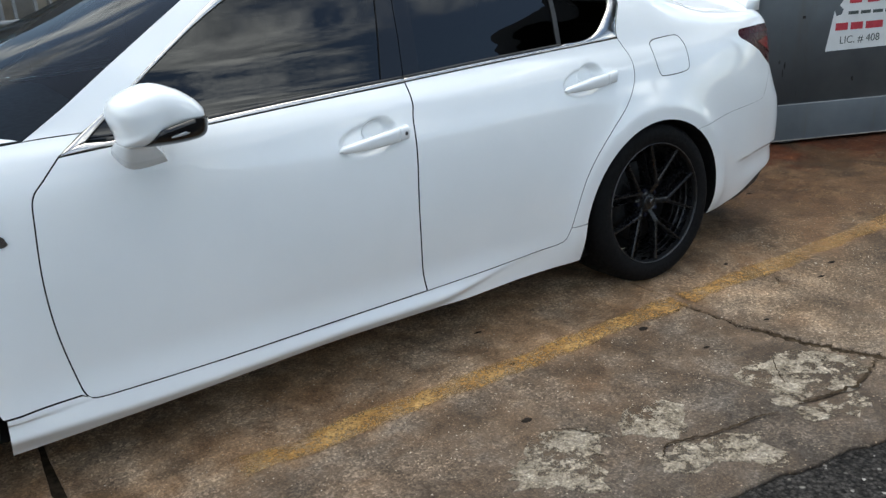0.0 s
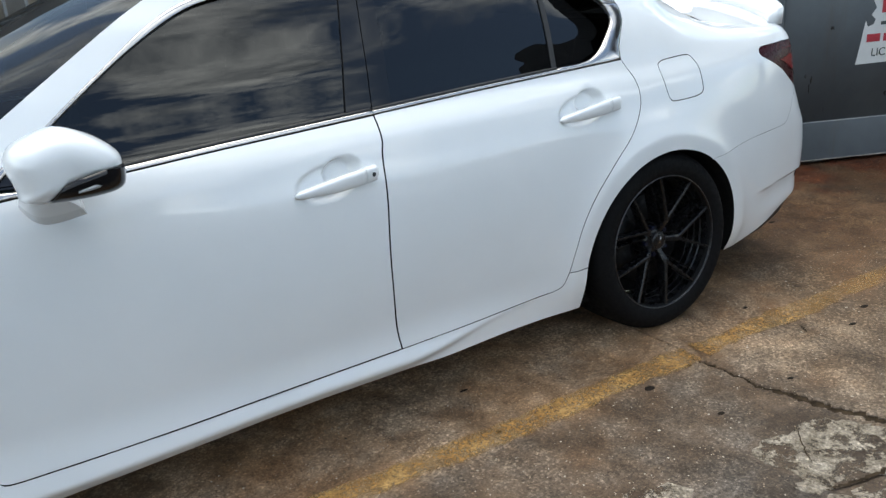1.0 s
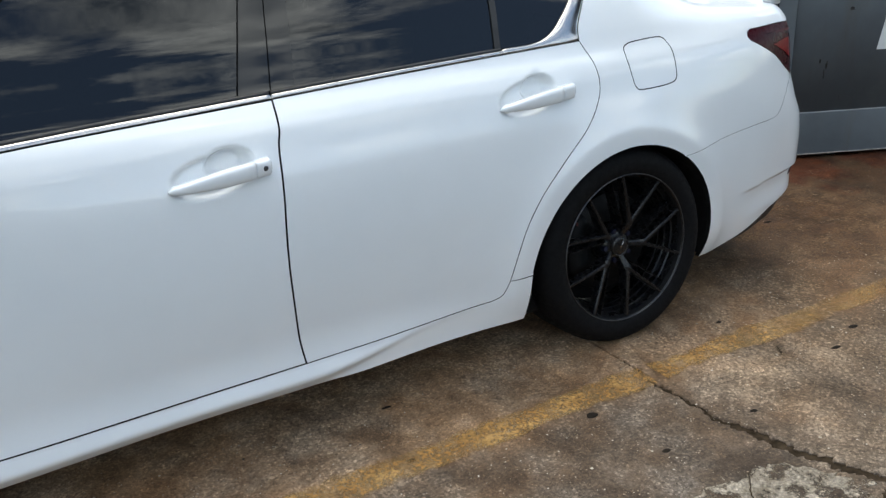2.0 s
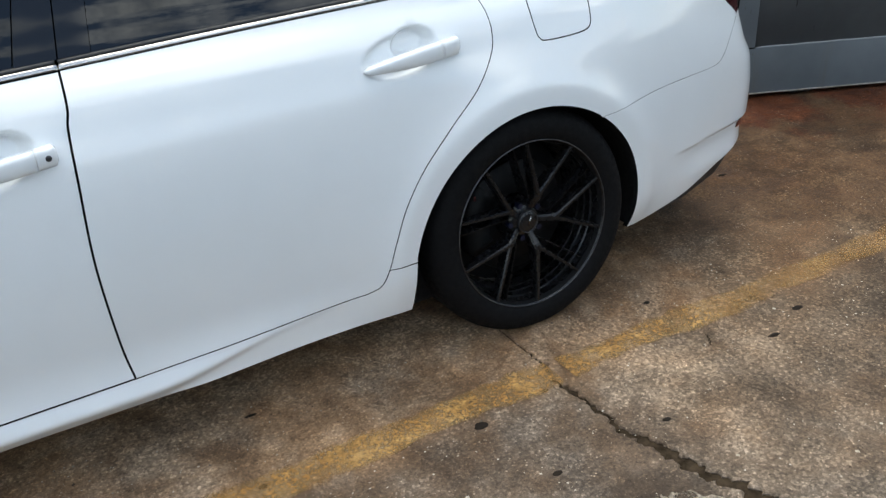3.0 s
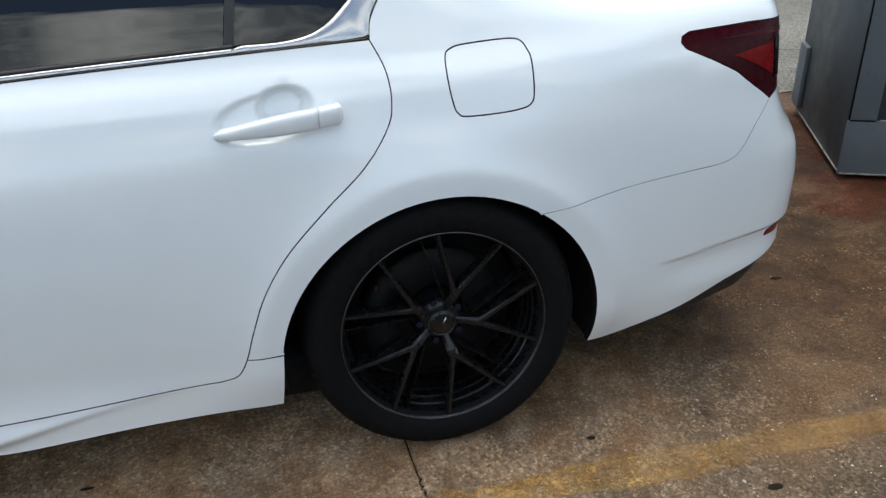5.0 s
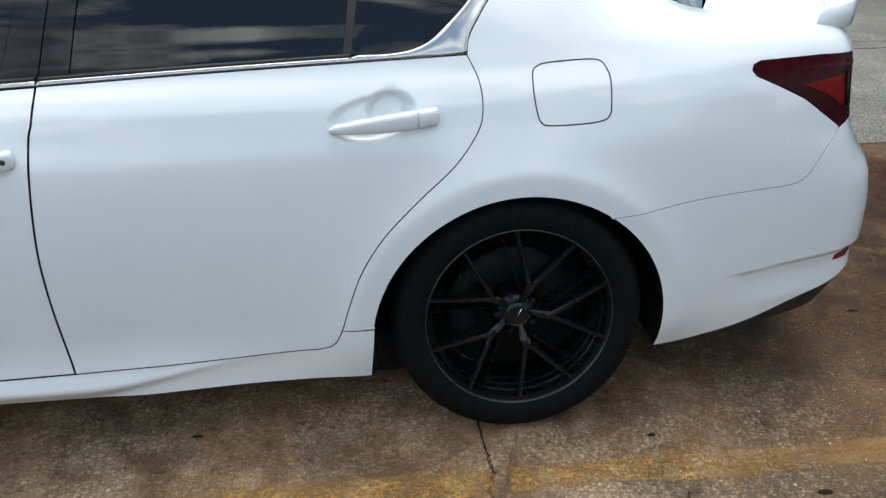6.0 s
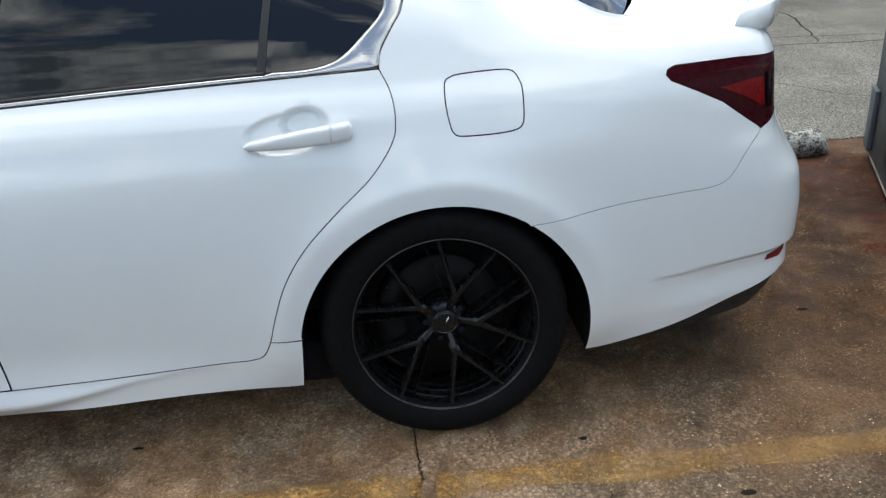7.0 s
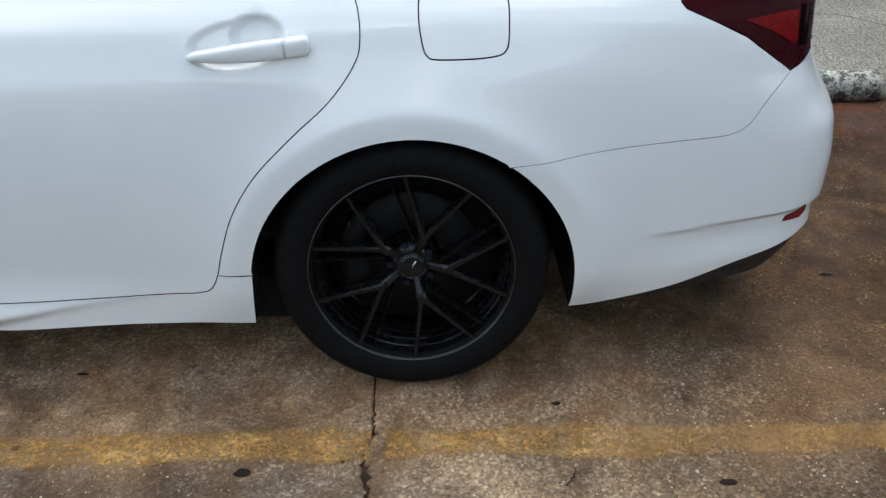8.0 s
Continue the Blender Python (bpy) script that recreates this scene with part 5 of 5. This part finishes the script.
def wheel_at(x, y, z):
    root = new("wheel")
    root.parent = car
    tagged(root, "satin black twin-spoke wheel with low tyre")
    tyre = [(0.238, 0.016), (0.243, 0.004), (0.252, -0.004), (0.270, -0.010), (0.290, -0.011), (0.306, -0.006), (0.319, 0.004), (0.328, 0.018), (0.3335, 0.036), (0.3355, 0.055), (0.336, 0.08), (0.336, 0.19), (0.3325, 0.225), (0.318, 0.250), (0.29, 0.262), (0.25, 0.255), (0.238, 0.24)]
    tilt = Matrix.Translation((x, y, z)) @ Matrix.Rotation(-CAMBER, 4, "X")
    carcass = lathe(tyre, 120)
    for v in carcass.verts:                                     # the tread lies flat on the ground
        low = (tilt @ v.co).z - 0.001
        if low < 0:
            v.co.z -= low
    t = part("tyre", carcass, RUBBER, root, "black low-profile tyre")
    rim = part("rim", lathe([(0.2485, 0.004), (0.2476, -0.003), (0.2458, -0.004), (0.2440, 0.008), (0.2405, 0.026), (0.232, 0.060), (0.225, 0.14), (0.222, 0.23), (0.24, 0.25)], 96), RIM, root, "satin black alloy rim")
    part("rim_edge", lathe([(0.2492, 0.001), (0.2484, -0.0045), (0.2462, -0.0048), (0.2455, -0.003)], 96), RIM_EDGE, rim, "worn bare metal rim edge")
    for g, r in ((0.045, 0.2335), (0.072, 0.2305), (0.10, 0.2285)):
        part("barrel_ridge", lathe([(r + 0.001, g - 0.004), (r - 0.0025, g), (r + 0.001, g + 0.004)], 72), RIM_EDGE, rim)
    def blade(points, half, front, back, taper):
        """A straight-sided rib through (x, z) points, with a chamfered face and deep side walls."""
        rings = []
        for i, (px, pz) in enumerate(points):
            q, p = points[min(i + 1, len(points) - 1)], points[max(i - 1, 0)]
            d = np.array([q[0] - p[0], q[1] - p[1]])
            d /= np.linalg.norm(d)
            nx, nz = -d[1], d[0]
            rings.append([(px + nx * half[i] * w, front[i] + dy, pz + nz * half[i] * w)
                          for w, dy in ((-1, 0.0045), (-0.55, 0.0), (0.55, 0.0), (1, 0.0045), (taper, back[i]), (-taper, back[i]))])
        return loft(rings)

    def polar(r, a):
        return np.array([r * math.cos(a), r * math.sin(a)])

    for k in range(5):
        a0 = radians(73.6 + 72 * k)
        knot = polar(0.083, a0 - radians(4.5))
        root_ = polar(0.028, a0 - radians(4.5))
        stalk = [root_ + (knot - root_) * w for w in (0.0, 0.4, 0.8, 1.04)]
        part("spoke_root", blade(stalk, [0.0085, 0.0095, 0.0120, 0.0125], [0.041, 0.029, 0.0165, 0.0120], [0.045] * 4, 0.9), RIM, rim, flat=True)
        for side in (-1, 1):
            tip = polar(0.2425, a0 + side * radians(18.8))
            arm = [knot + (tip - knot) * w for w in (-0.02, 0.3, 0.65, 1.0)]
            part("spoke", blade(arm, [0.0082, 0.0066, 0.0056, 0.0054], [0.0125, 0.0085, 0.0040, 0.0005], [0.046, 0.042, 0.036, 0.030], 0.95), RIM, rim, flat=True)
        inner_a, inner_b = polar(0.072, a0 + radians(12)), polar(0.236, a0 + radians(28))
        part("spoke_rib", blade([inner_a + (inner_b - inner_a) * w for w in (0.0, 0.5, 1.0)], [0.0014, 0.0013, 0.0013], [0.026, 0.021, 0.016], [0.056, 0.050, 0.042], 1.0), RIM, rim, flat=True)
    part("hub", lathe([(0.0, 0.042), (0.040, 0.042), (0.052, 0.050), (0.060, 0.07), (0.066, 0.12)], 48), RIM, rim)
    cap = part("centre_cap", lathe([(0.0, 0.0275), (0.024, 0.0275), (0.0305, 0.030), (0.033, 0.042)], 40), RIM, rim, "black centre cap")
    part("cap_ring", lathe([(0.0305, 0.0298), (0.0318, 0.0278), (0.0330, 0.030), (0.0335, 0.040)], 40), RIM_EDGE, cap)
    part("cap_badge", box(0.004, 0.0015, 0.026, (0.004, 0.0268, 0.004), 0, Matrix.Rotation(radians(25), 4, "Y")), CHROME, cap)
    for k in range(5):
        a = radians(37.6 + 72 * k)
        nut = part("wheel_nut", lathe([(0.0, 0.040), (0.0085, 0.040), (0.0095, 0.044), (0.0095, 0.060)], 6), BLUE, rim, "blue anodised wheel nut", flat=True)
        nut.matrix_basis = Matrix.Translation((0.053 * math.cos(a), 0.0, 0.053 * math.sin(a)))
    disc = part("brake_disc", lathe([(0.07, 0.100), (0.085, 0.098), (0.165, 0.098), (0.168, 0.104), (0.168, 0.122), (0.085, 0.124)], 64), DISC, root, "steel brake disc coloured near black for the wheel's shade")
    cal = []
    for a in np.linspace(radians(135), radians(205), 12):
        cal.append([((r) * math.cos(a), yy, r * math.sin(a)) for r, yy in ((0.105, 0.072), (0.178, 0.070), (0.184, 0.10), (0.182, 0.15), (0.105, 0.15))])
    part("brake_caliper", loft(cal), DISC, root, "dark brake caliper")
    # closed disc added to keep light from showing through the spokes
    part("dust_shield", lathe([(0.0, 0.150), (0.19, 0.150), (0.219, 0.158), (0.221, 0.168), (0.0, 0.168)], 48), LINER_AND_GAP, root, "black dust shield added behind the brake to block light")
    part("caliper_mark", box(0.006, 0.003, 0.012, (-0.148, 0.0675, 0.098)), CALIPER, root)
    root.matrix_basis = tilt
    return root


rear_wheel = wheel_at(-0.002, -0.006, 0.3312)
for x, y, flip in ((-2.85, 0.004, 1), (-0.002, 2 * MID + 0.006, -1), (-2.85, 2 * MID - 0.004, -1)):
    m = Matrix.Translation((x, y, 0.3312)) @ Matrix.Rotation(-flip * CAMBER, 4, "X") @ Matrix.Diagonal((1, flip, 1, 1))
    copy_thing(rear_wheel, m).matrix_basis = m
high = lambda a: math.sin(a) > 0.05
skin_y = lambda u, v: float(body([(u, v)])[0][1]) + 0.005
for k in (0, 1):
    ax, az, ar = ARCHES[k]
    angles = np.linspace(radians(-12), radians(192), 48)
    rows = [[(ax + (ar + (e if high(a) or e < 0 else 0.002)) * math.cos(a), y if high(a) or y > 0.03 else skin_y(ax + ar * math.cos(a), az + ar * math.sin(a)), az + (ar + e) * math.sin(a)) for y, e in ((0.016, 0.010), (0.05, 0.012), (0.34, 0.012), (0.36, -0.16))] for a in angles]
    lin = part("wheel_liner", loft(rows, closed=False, caps=False), LINER_AND_GAP, car, "black wheel arch liner")
    mirrored(lin)
for ob in (front_door, rear_door, quarter, bumper, skirt, wing, nose, pillar, shell, lamp, diffuser, mirror):
    mirrored(ob)

# ---- things round the car ----
def dumpster():
    """A steel waste container with welded ribs, standing slightly turned."""
    root = thing("dumpster", "dark grey painted steel waste container with rust streaks", "dumpster")
    L, D, H = 2.4, 0.88, 1.65
    part("front_plate", box(L - 0.012, 0.012, H - 0.26, (L / 2, 0.016, 0.262 + (H - 0.26) / 2)), STEEL, root)
    part("lower_plate", box(L, 0.014, 0.235, (L / 2, 0.007, 0.022 + 0.1175), 0.003), STEEL, root)
    part("corner_plate", box(0.105, 0.010, H - 0.265, (0.058, 0.006, 0.258 + (H - 0.265) / 2), 0.003), STEEL, root)
    weld = [[(x, 0.010 + 0.003 * math.cos(b), 0.2585 + 0.0015 * math.sin(x * 37) + 0.003 * math.sin(b)) for b in np.linspace(0, 2 * math.pi, 7)[:-1]] for x in np.linspace(0.125, L - 0.02, 90)]
    part("weld_bead", loft(weld), plain("bare_weld", (0.34, 0.35, 0.35), 0.6, 0.2), root, "pale weld bead")
    part("side_plate", box(0.012, D, H - 0.03, (0.006, D / 2 + 0.014, 0.03 + (H - 0.03) / 2)), STEEL, root)
    part("side_plate", box(0.012, D, H - 0.03, (L - 0.006, D / 2 + 0.014, 0.03 + (H - 0.03) / 2)), STEEL, root)
    part("back_plate", box(L, 0.012, H - 0.03, (L / 2, D + 0.02, 0.03 + (H - 0.03) / 2)), STEEL, root)
    part("floor_plate", box(L - 0.05, D - 0.02, 0.02, (L / 2, D / 2 + 0.02, 0.12)), STEEL, root)
    part("fork_pocket", box(0.024, 0.13, 0.30, (-0.0120, 0.815, 0.215), 0.006), STEEL, root, "fork pocket on the side")
    part("top_rim", box(L + 0.06, 0.07, 0.07, (L / 2, 0.0, H + 0.005), 0.01), STEEL, root)
    part("top_rim", box(L + 0.06, 0.07, 0.07, (L / 2, D + 0.03, H + 0.005), 0.01), STEEL, root)
    part("lid", box(L, D, 0.03, (L / 2, D / 2 + 0.02, H + 0.055), 0.01), BLACK, root, "black plastic lid")
    for x in (0.4, L - 0.4):
        part("skid", box(0.10, D - 0.1, 0.03, (x, D / 2, 0.015)), STEEL, root)
    worn = plain("worn_bright_steel", (0.30, 0.27, 0.24), 0.6, 0.3, vary=0.5, scale=30.0)
    part("worn_edge", box(L - 0.02, 0.004, 0.007, (L / 2, -0.0012, 0.026)), worn, root, "scraped pale lower edge")
    part("worn_edge", box(0.004, D - 0.02, 0.007, (-0.0012, D / 2, 0.035)), worn, root, "scraped pale lower edge")
    part("corner_seam", box(0.006, 0.004, H - 0.40, (0.004, 0.0006, 0.26 + (H - 0.40) / 2)), LINER_AND_GAP, root, "open rusty seam at the corner")
    part("corner_seam", box(0.10, 0.004, 0.006, (0.058, 0.0006, 0.2575)), LINER_AND_GAP, root)
    chip = plain("bare_chip", (0.012, 0.010, 0.009), 0.8)
    r = np.random.default_rng(9)
    for x, z, w, h in ((0.311, 0.517, 0.014, 0.040), (0.272, 0.538, 0.010, 0.030), (0.796, 0.395, 0.018, 0.034), (0.30, 0.47, 0.006, 0.05), (0.42, 0.80, 0.03, 0.02), (0.55, 0.26, 0.05, 0.005)):
        o = [(math.cos(a) * w / 2 * (1 + 0.35 * r.normal()), math.sin(a) * h / 2 * (1 + 0.25 * r.normal())) for a in np.linspace(0, 2 * math.pi, 13)[:-1]]
        raw("paint_chip", [(x + p, 0.0085, z + q) for p, q in o], [tuple(range(12))], chip, root, flat=True)
    # the torn paper notice
    paper = plain("notice_paper", (0.62, 0.63, 0.62), 0.7, vary=0.06, scale=9.0)
    torn = [(0.598, 0.580), (1.30, 0.592), (1.31, 1.16), (0.70, 1.15), (0.690, 1.02), (0.672, 0.955), (0.700, 0.90), (0.672, 0.860), (0.700, 0.835), (0.690, 0.805), (0.655, 0.795), (0.640, 0.83), (0.630, 0.775), (0.622, 0.72)]
    notice = raw("notice", [(p - 0.017, 0.0065, q) for p, q in torn], [tuple(range(len(torn)))], paper, root, "torn white paper notice", flat=True)
    red, ink = plain("faded_red_ink", (0.42, 0.035, 0.05), 0.7), plain("dark_ink", (0.06, 0.075, 0.07), 0.7)

    def bar(x, z, w, h, mat):
        x -= 0.017
        raw("text_bar", [(x, 0.0045, z), (x + w, 0.0045, z + w * 0.012), (x + w, 0.0045, z + h + w * 0.012), (x, 0.0045, z + h)], [(0, 1, 2, 3)], mat, notice, flat=True)

    for k, w in enumerate((0.085, 0.085, 0.12)):
        bar(0.655 + (0, 0.105, 0.21)[k], 0.706, w, 0.045, red)
    for k in range(6):
        bar(0.735 + 0.085 * k, 0.80, 0.070, 0.020, ink)
    for k in range(4):
        bar(0.735 + 0.125 * k, 0.868, 0.085, 0.090, red)
    txt = bpy.data.curves.new("licence_text", "FONT")
    txt.body, txt.size, txt.extrude = "LIC. # 408", 0.066, 0.0004
    ob = new("licence_text", txt)
    ob.data.materials.append(ink)
    ob.parent = notice
    ob.matrix_basis = pose(0.673, 0.0045, 0.622, 90, 0, 0) @ pose(0, 0, 0, 0, 0, 1)
    root.matrix_basis = pose(1.995, 1.160, 0, 0, 0, -23.5)
    return root


dumpster()


def parking_stop():
    """A short kerb block with flaking white paint and broken ends."""
    r = np.random.default_rng(3)
    rings = []
    for k in range(41):
        s = k / 40
        y = 2.00
        x = 0.52 + 1.66 * s
        e = min(1.0, min(s, 1 - s) * 22 + 0.55)
        ring = []
        for dy, z in ((0.012, 0.0), (0.0, 0.045), (0.02, 0.090), (0.050, 0.115), (0.10, 0.122), (0.145, 0.110), (0.17, 0.07), (0.18, 0.0)):
            c = 0.09
            ring.append((x + r.normal(0, 0.004), y + c + (dy - c) * e + r.normal(0, 0.003), max(0.0, z * e + r.normal(0, 0.003))))
        rings.append(ring)
    bm = loft(rings)
    m = Nodes("flaking_white_paint").set(Roughness=0.85)
    flake = m.ramp(m.math("ADD", m.math("MULTIPLY", m.noise(18.0, 6.0, 0.7), 0.5), m.math("MULTIPLY", m.noise(85.0, 5.0, 0.75), 0.5)), (0.46, 0.0), (0.54, 1.0))
    m.color(m.mix(flake, (0.06, 0.06, 0.05), (0.48, 0.485, 0.45)))
    m.bump(m.noise(30.0, 6.0, 0.7), 0.9, 0.012)
    ob = part("parking_stop", bm, m.mat, None)
    tagged(ob, "concrete parking stop with flaking white paint", "parking stop")


parking_stop()


def litter():
    """Dark gum spots and small stones on the slab."""
    r = np.random.default_rng(21)
    gum = plain("dark_gum_spot", (0.016, 0.012, 0.009), 0.9, spec=0.1)
    spots = [(-0.387, -0.320, 0.019, 0.014), (0.014, -0.556, 0.013, 0.008), (-0.329, -0.565, 0.014, 0.008), (-0.933, -0.227, 0.013, 0.009), (0.524, -0.440, 0.020, 0.009), (0.695, -0.376, 0.020, 0.011),
             (0.350, -0.100, 0.011, 0.008), (1.265, 0.487, 0.022, 0.010), (-0.873, 0.050, 0.018, 0.005), (-0.170, -0.291, 0.011, 0.006), (-1.12, -0.541, 0.020, 0.012)]
    for x, y, a, b in spots:
        n = 14
        o = [(x + a * math.cos(t) * (1 + 0.07 * r.normal()), y + b * math.sin(t) * (1 + 0.07 * r.normal())) for t in np.linspace(0, 2 * math.pi, n + 1)[:-1]]
        top = [(x + (p - x) * 0.6, y + (q - y) * 0.6, 0.0030) for p, q in o]
        verts = [(*p, 0.0004) for p in o] + top
        ob = raw("gum_spot", verts, [tuple(range(n, 2 * n))] + [(k, (k + 1) % n, n + (k + 1) % n, n + k) for k in range(n)], gum)
        tagged(ob, "flattened dark gum spot on the concrete", "gum spot", "gum spots on the slab")


litter()


def grit():
    """Pale and dark chips of stone bedded in the worn slab, too many to count."""
    r = np.random.default_rng(77)
    n = 7000
    x, y = r.uniform(-2.3, 1.6, n), r.uniform(-0.95, 0.12, n)
    clump = np.sin(x * 9.1 + 2.0 * np.sin(y * 7.3)) * np.cos(y * 11.7 + 1.7 * np.sin(x * 5.9)) + 0.5 * np.sin(x * 23.0 + y * 17.0)
    keep = (clump + r.normal(0, 0.7, n) > 0.15) & (np.abs(x - 0.0) > 0.02)
    x, y = x[keep], y[keep]
    size = 0.0021 * np.exp(r.normal(0.0, 0.42, len(x)))
    verts, faces = [], []
    for px, py, s in zip(x, y, size):
        a, k = r.uniform(0, 6.28), len(verts)
        wide = s * r.uniform(0.6, 1.0)
        for t, w in ((0.0, s), (1.3, wide), (3.0, s), (4.4, wide)):
            verts.append((px + w * math.cos(t + a), py + w * math.sin(t + a), -0.0004))
        verts.append((px + 0.2 * s, py, 0.0006 + 0.35 * s))
        faces += [(k, k + 1, k + 4), (k + 1, k + 2, k + 4), (k + 2, k + 3, k + 4), (k + 3, k, k + 4)]
    m = Nodes("stone_chips").set(Roughness=0.9, Specular_IOR_Level=0.2)
    m.place()
    m.color(m.ramp(m.geo.outputs["Random Per Island"], (0.0, (0.05, 0.038, 0.028)), (0.20, (0.10, 0.078, 0.058)), (0.45, (0.33, 0.275, 0.205)), (1.0, (0.56, 0.50, 0.41))))
    tagged(raw("loose_grit", verts, faces, m.mat, None, "pale and dark stone chips showing in the worn concrete", flat=True), category="grit", kind="stuff")


grit()


def far_fence():
    """A pipe fence before a grey wall, beyond the car."""
    wall = part("wall_far", box(22, 0.25, 3.2, (-3.0, 8.4, 1.6)), plain("weathered_grey_wall", (0.17, 0.165, 0.16), 0.85, vary=0.25, scale=3.0, bump=0.3), None, "weathered grey block wall")
    tagged(wall, kind="structure")
    pipe = plain("galvanised_pipe", (0.20, 0.21, 0.22), 0.45, 0.7)
    fence = thing("pipe_fence", "grey galvanised pipe fence before a wall", "fence")
    for k in range(12):
        x = -8.0 + k * 1.05
        part("post", lathe([(0.0, 0.0), (0.035, 0.0), (0.035, 2.3), (0.0, 2.3)], 14), pipe, fence).matrix_basis = pose(x, 6.4, 0, 90, 0, 0)
    boards = plain("weathered_tan_boards", (0.19, 0.165, 0.135), 0.9, vary=0.45, scale=2.2, bump=0.3)
    for k in range(26):
        x = -3.2 + k * 0.145
        part("picket", box(0.030, 0.03, 2.1, (x + 0.02 * math.sin(k * 2.3), 6.42, 1.06), 0.004), pipe, fence)
        if k % 3 != 1:
            part("board", box(0.098, 0.02, 2.05, (x + 0.075, 6.50, 1.04), 0.004), boards, fence, "weathered tan board")
    for z in (0.88, 2.25):
        part("rail", lathe([(0.0, 0.0), (0.028, 0.0), (0.028, 12.0), (0.0, 12.0)], 14), pipe, fence).matrix_basis = pose(-8.2, 6.36, z, 0, 0, -90)


far_fence()


def assumed_building():
    """A low building across the road, unseen and assumed, for the windows to mirror."""
    b = thing("low_building", "unseen low dark roofed building, assumed across the road", "building")
    wallm = plain("tan_wall", (0.20, 0.17, 0.14), 0.85, vary=0.2, scale=2.0)
    part("wall", box(30, 8, 3.4, (4.0, -19.0, 1.7)), wallm, b)
    part("roof", box(30.8, 8.8, 0.35, (4.0, -19.0, 3.57), 0.05), BLACK, b)


assumed_building()


def canopy():
    """An unseen high flat canopy, assumed from the dark edge in the rear side window."""
    b = thing("canopy", "assumed high dark flat canopy on steel posts beside the yard", "canopy")
    at = Matrix.Translation((5.35, -2.3, 0.0)) @ Matrix.Rotation(radians(-69.4), 4, "Z")
    deck_ = plain("dark_canopy_panels", (0.035, 0.030, 0.028), 0.8, vary=0.3, scale=4.0)
    part("roof", box(6.0, 12.0, 0.22, (3.0, 6.0, 6.75), 0.03), deck_, b).matrix_basis = at
    part("fascia", box(6.1, 0.08, 0.42, (3.0, -0.045, 6.79), 0.01), BLACK, b, "dark roof edge").matrix_basis = at
    for x in (0.6, 5.4):
        for y in (1.2, 10.8):
            part("post", box(0.16, 0.16, 6.64, (x, y, 3.32), 0.02), STEEL, b).matrix_basis = at


canopy()
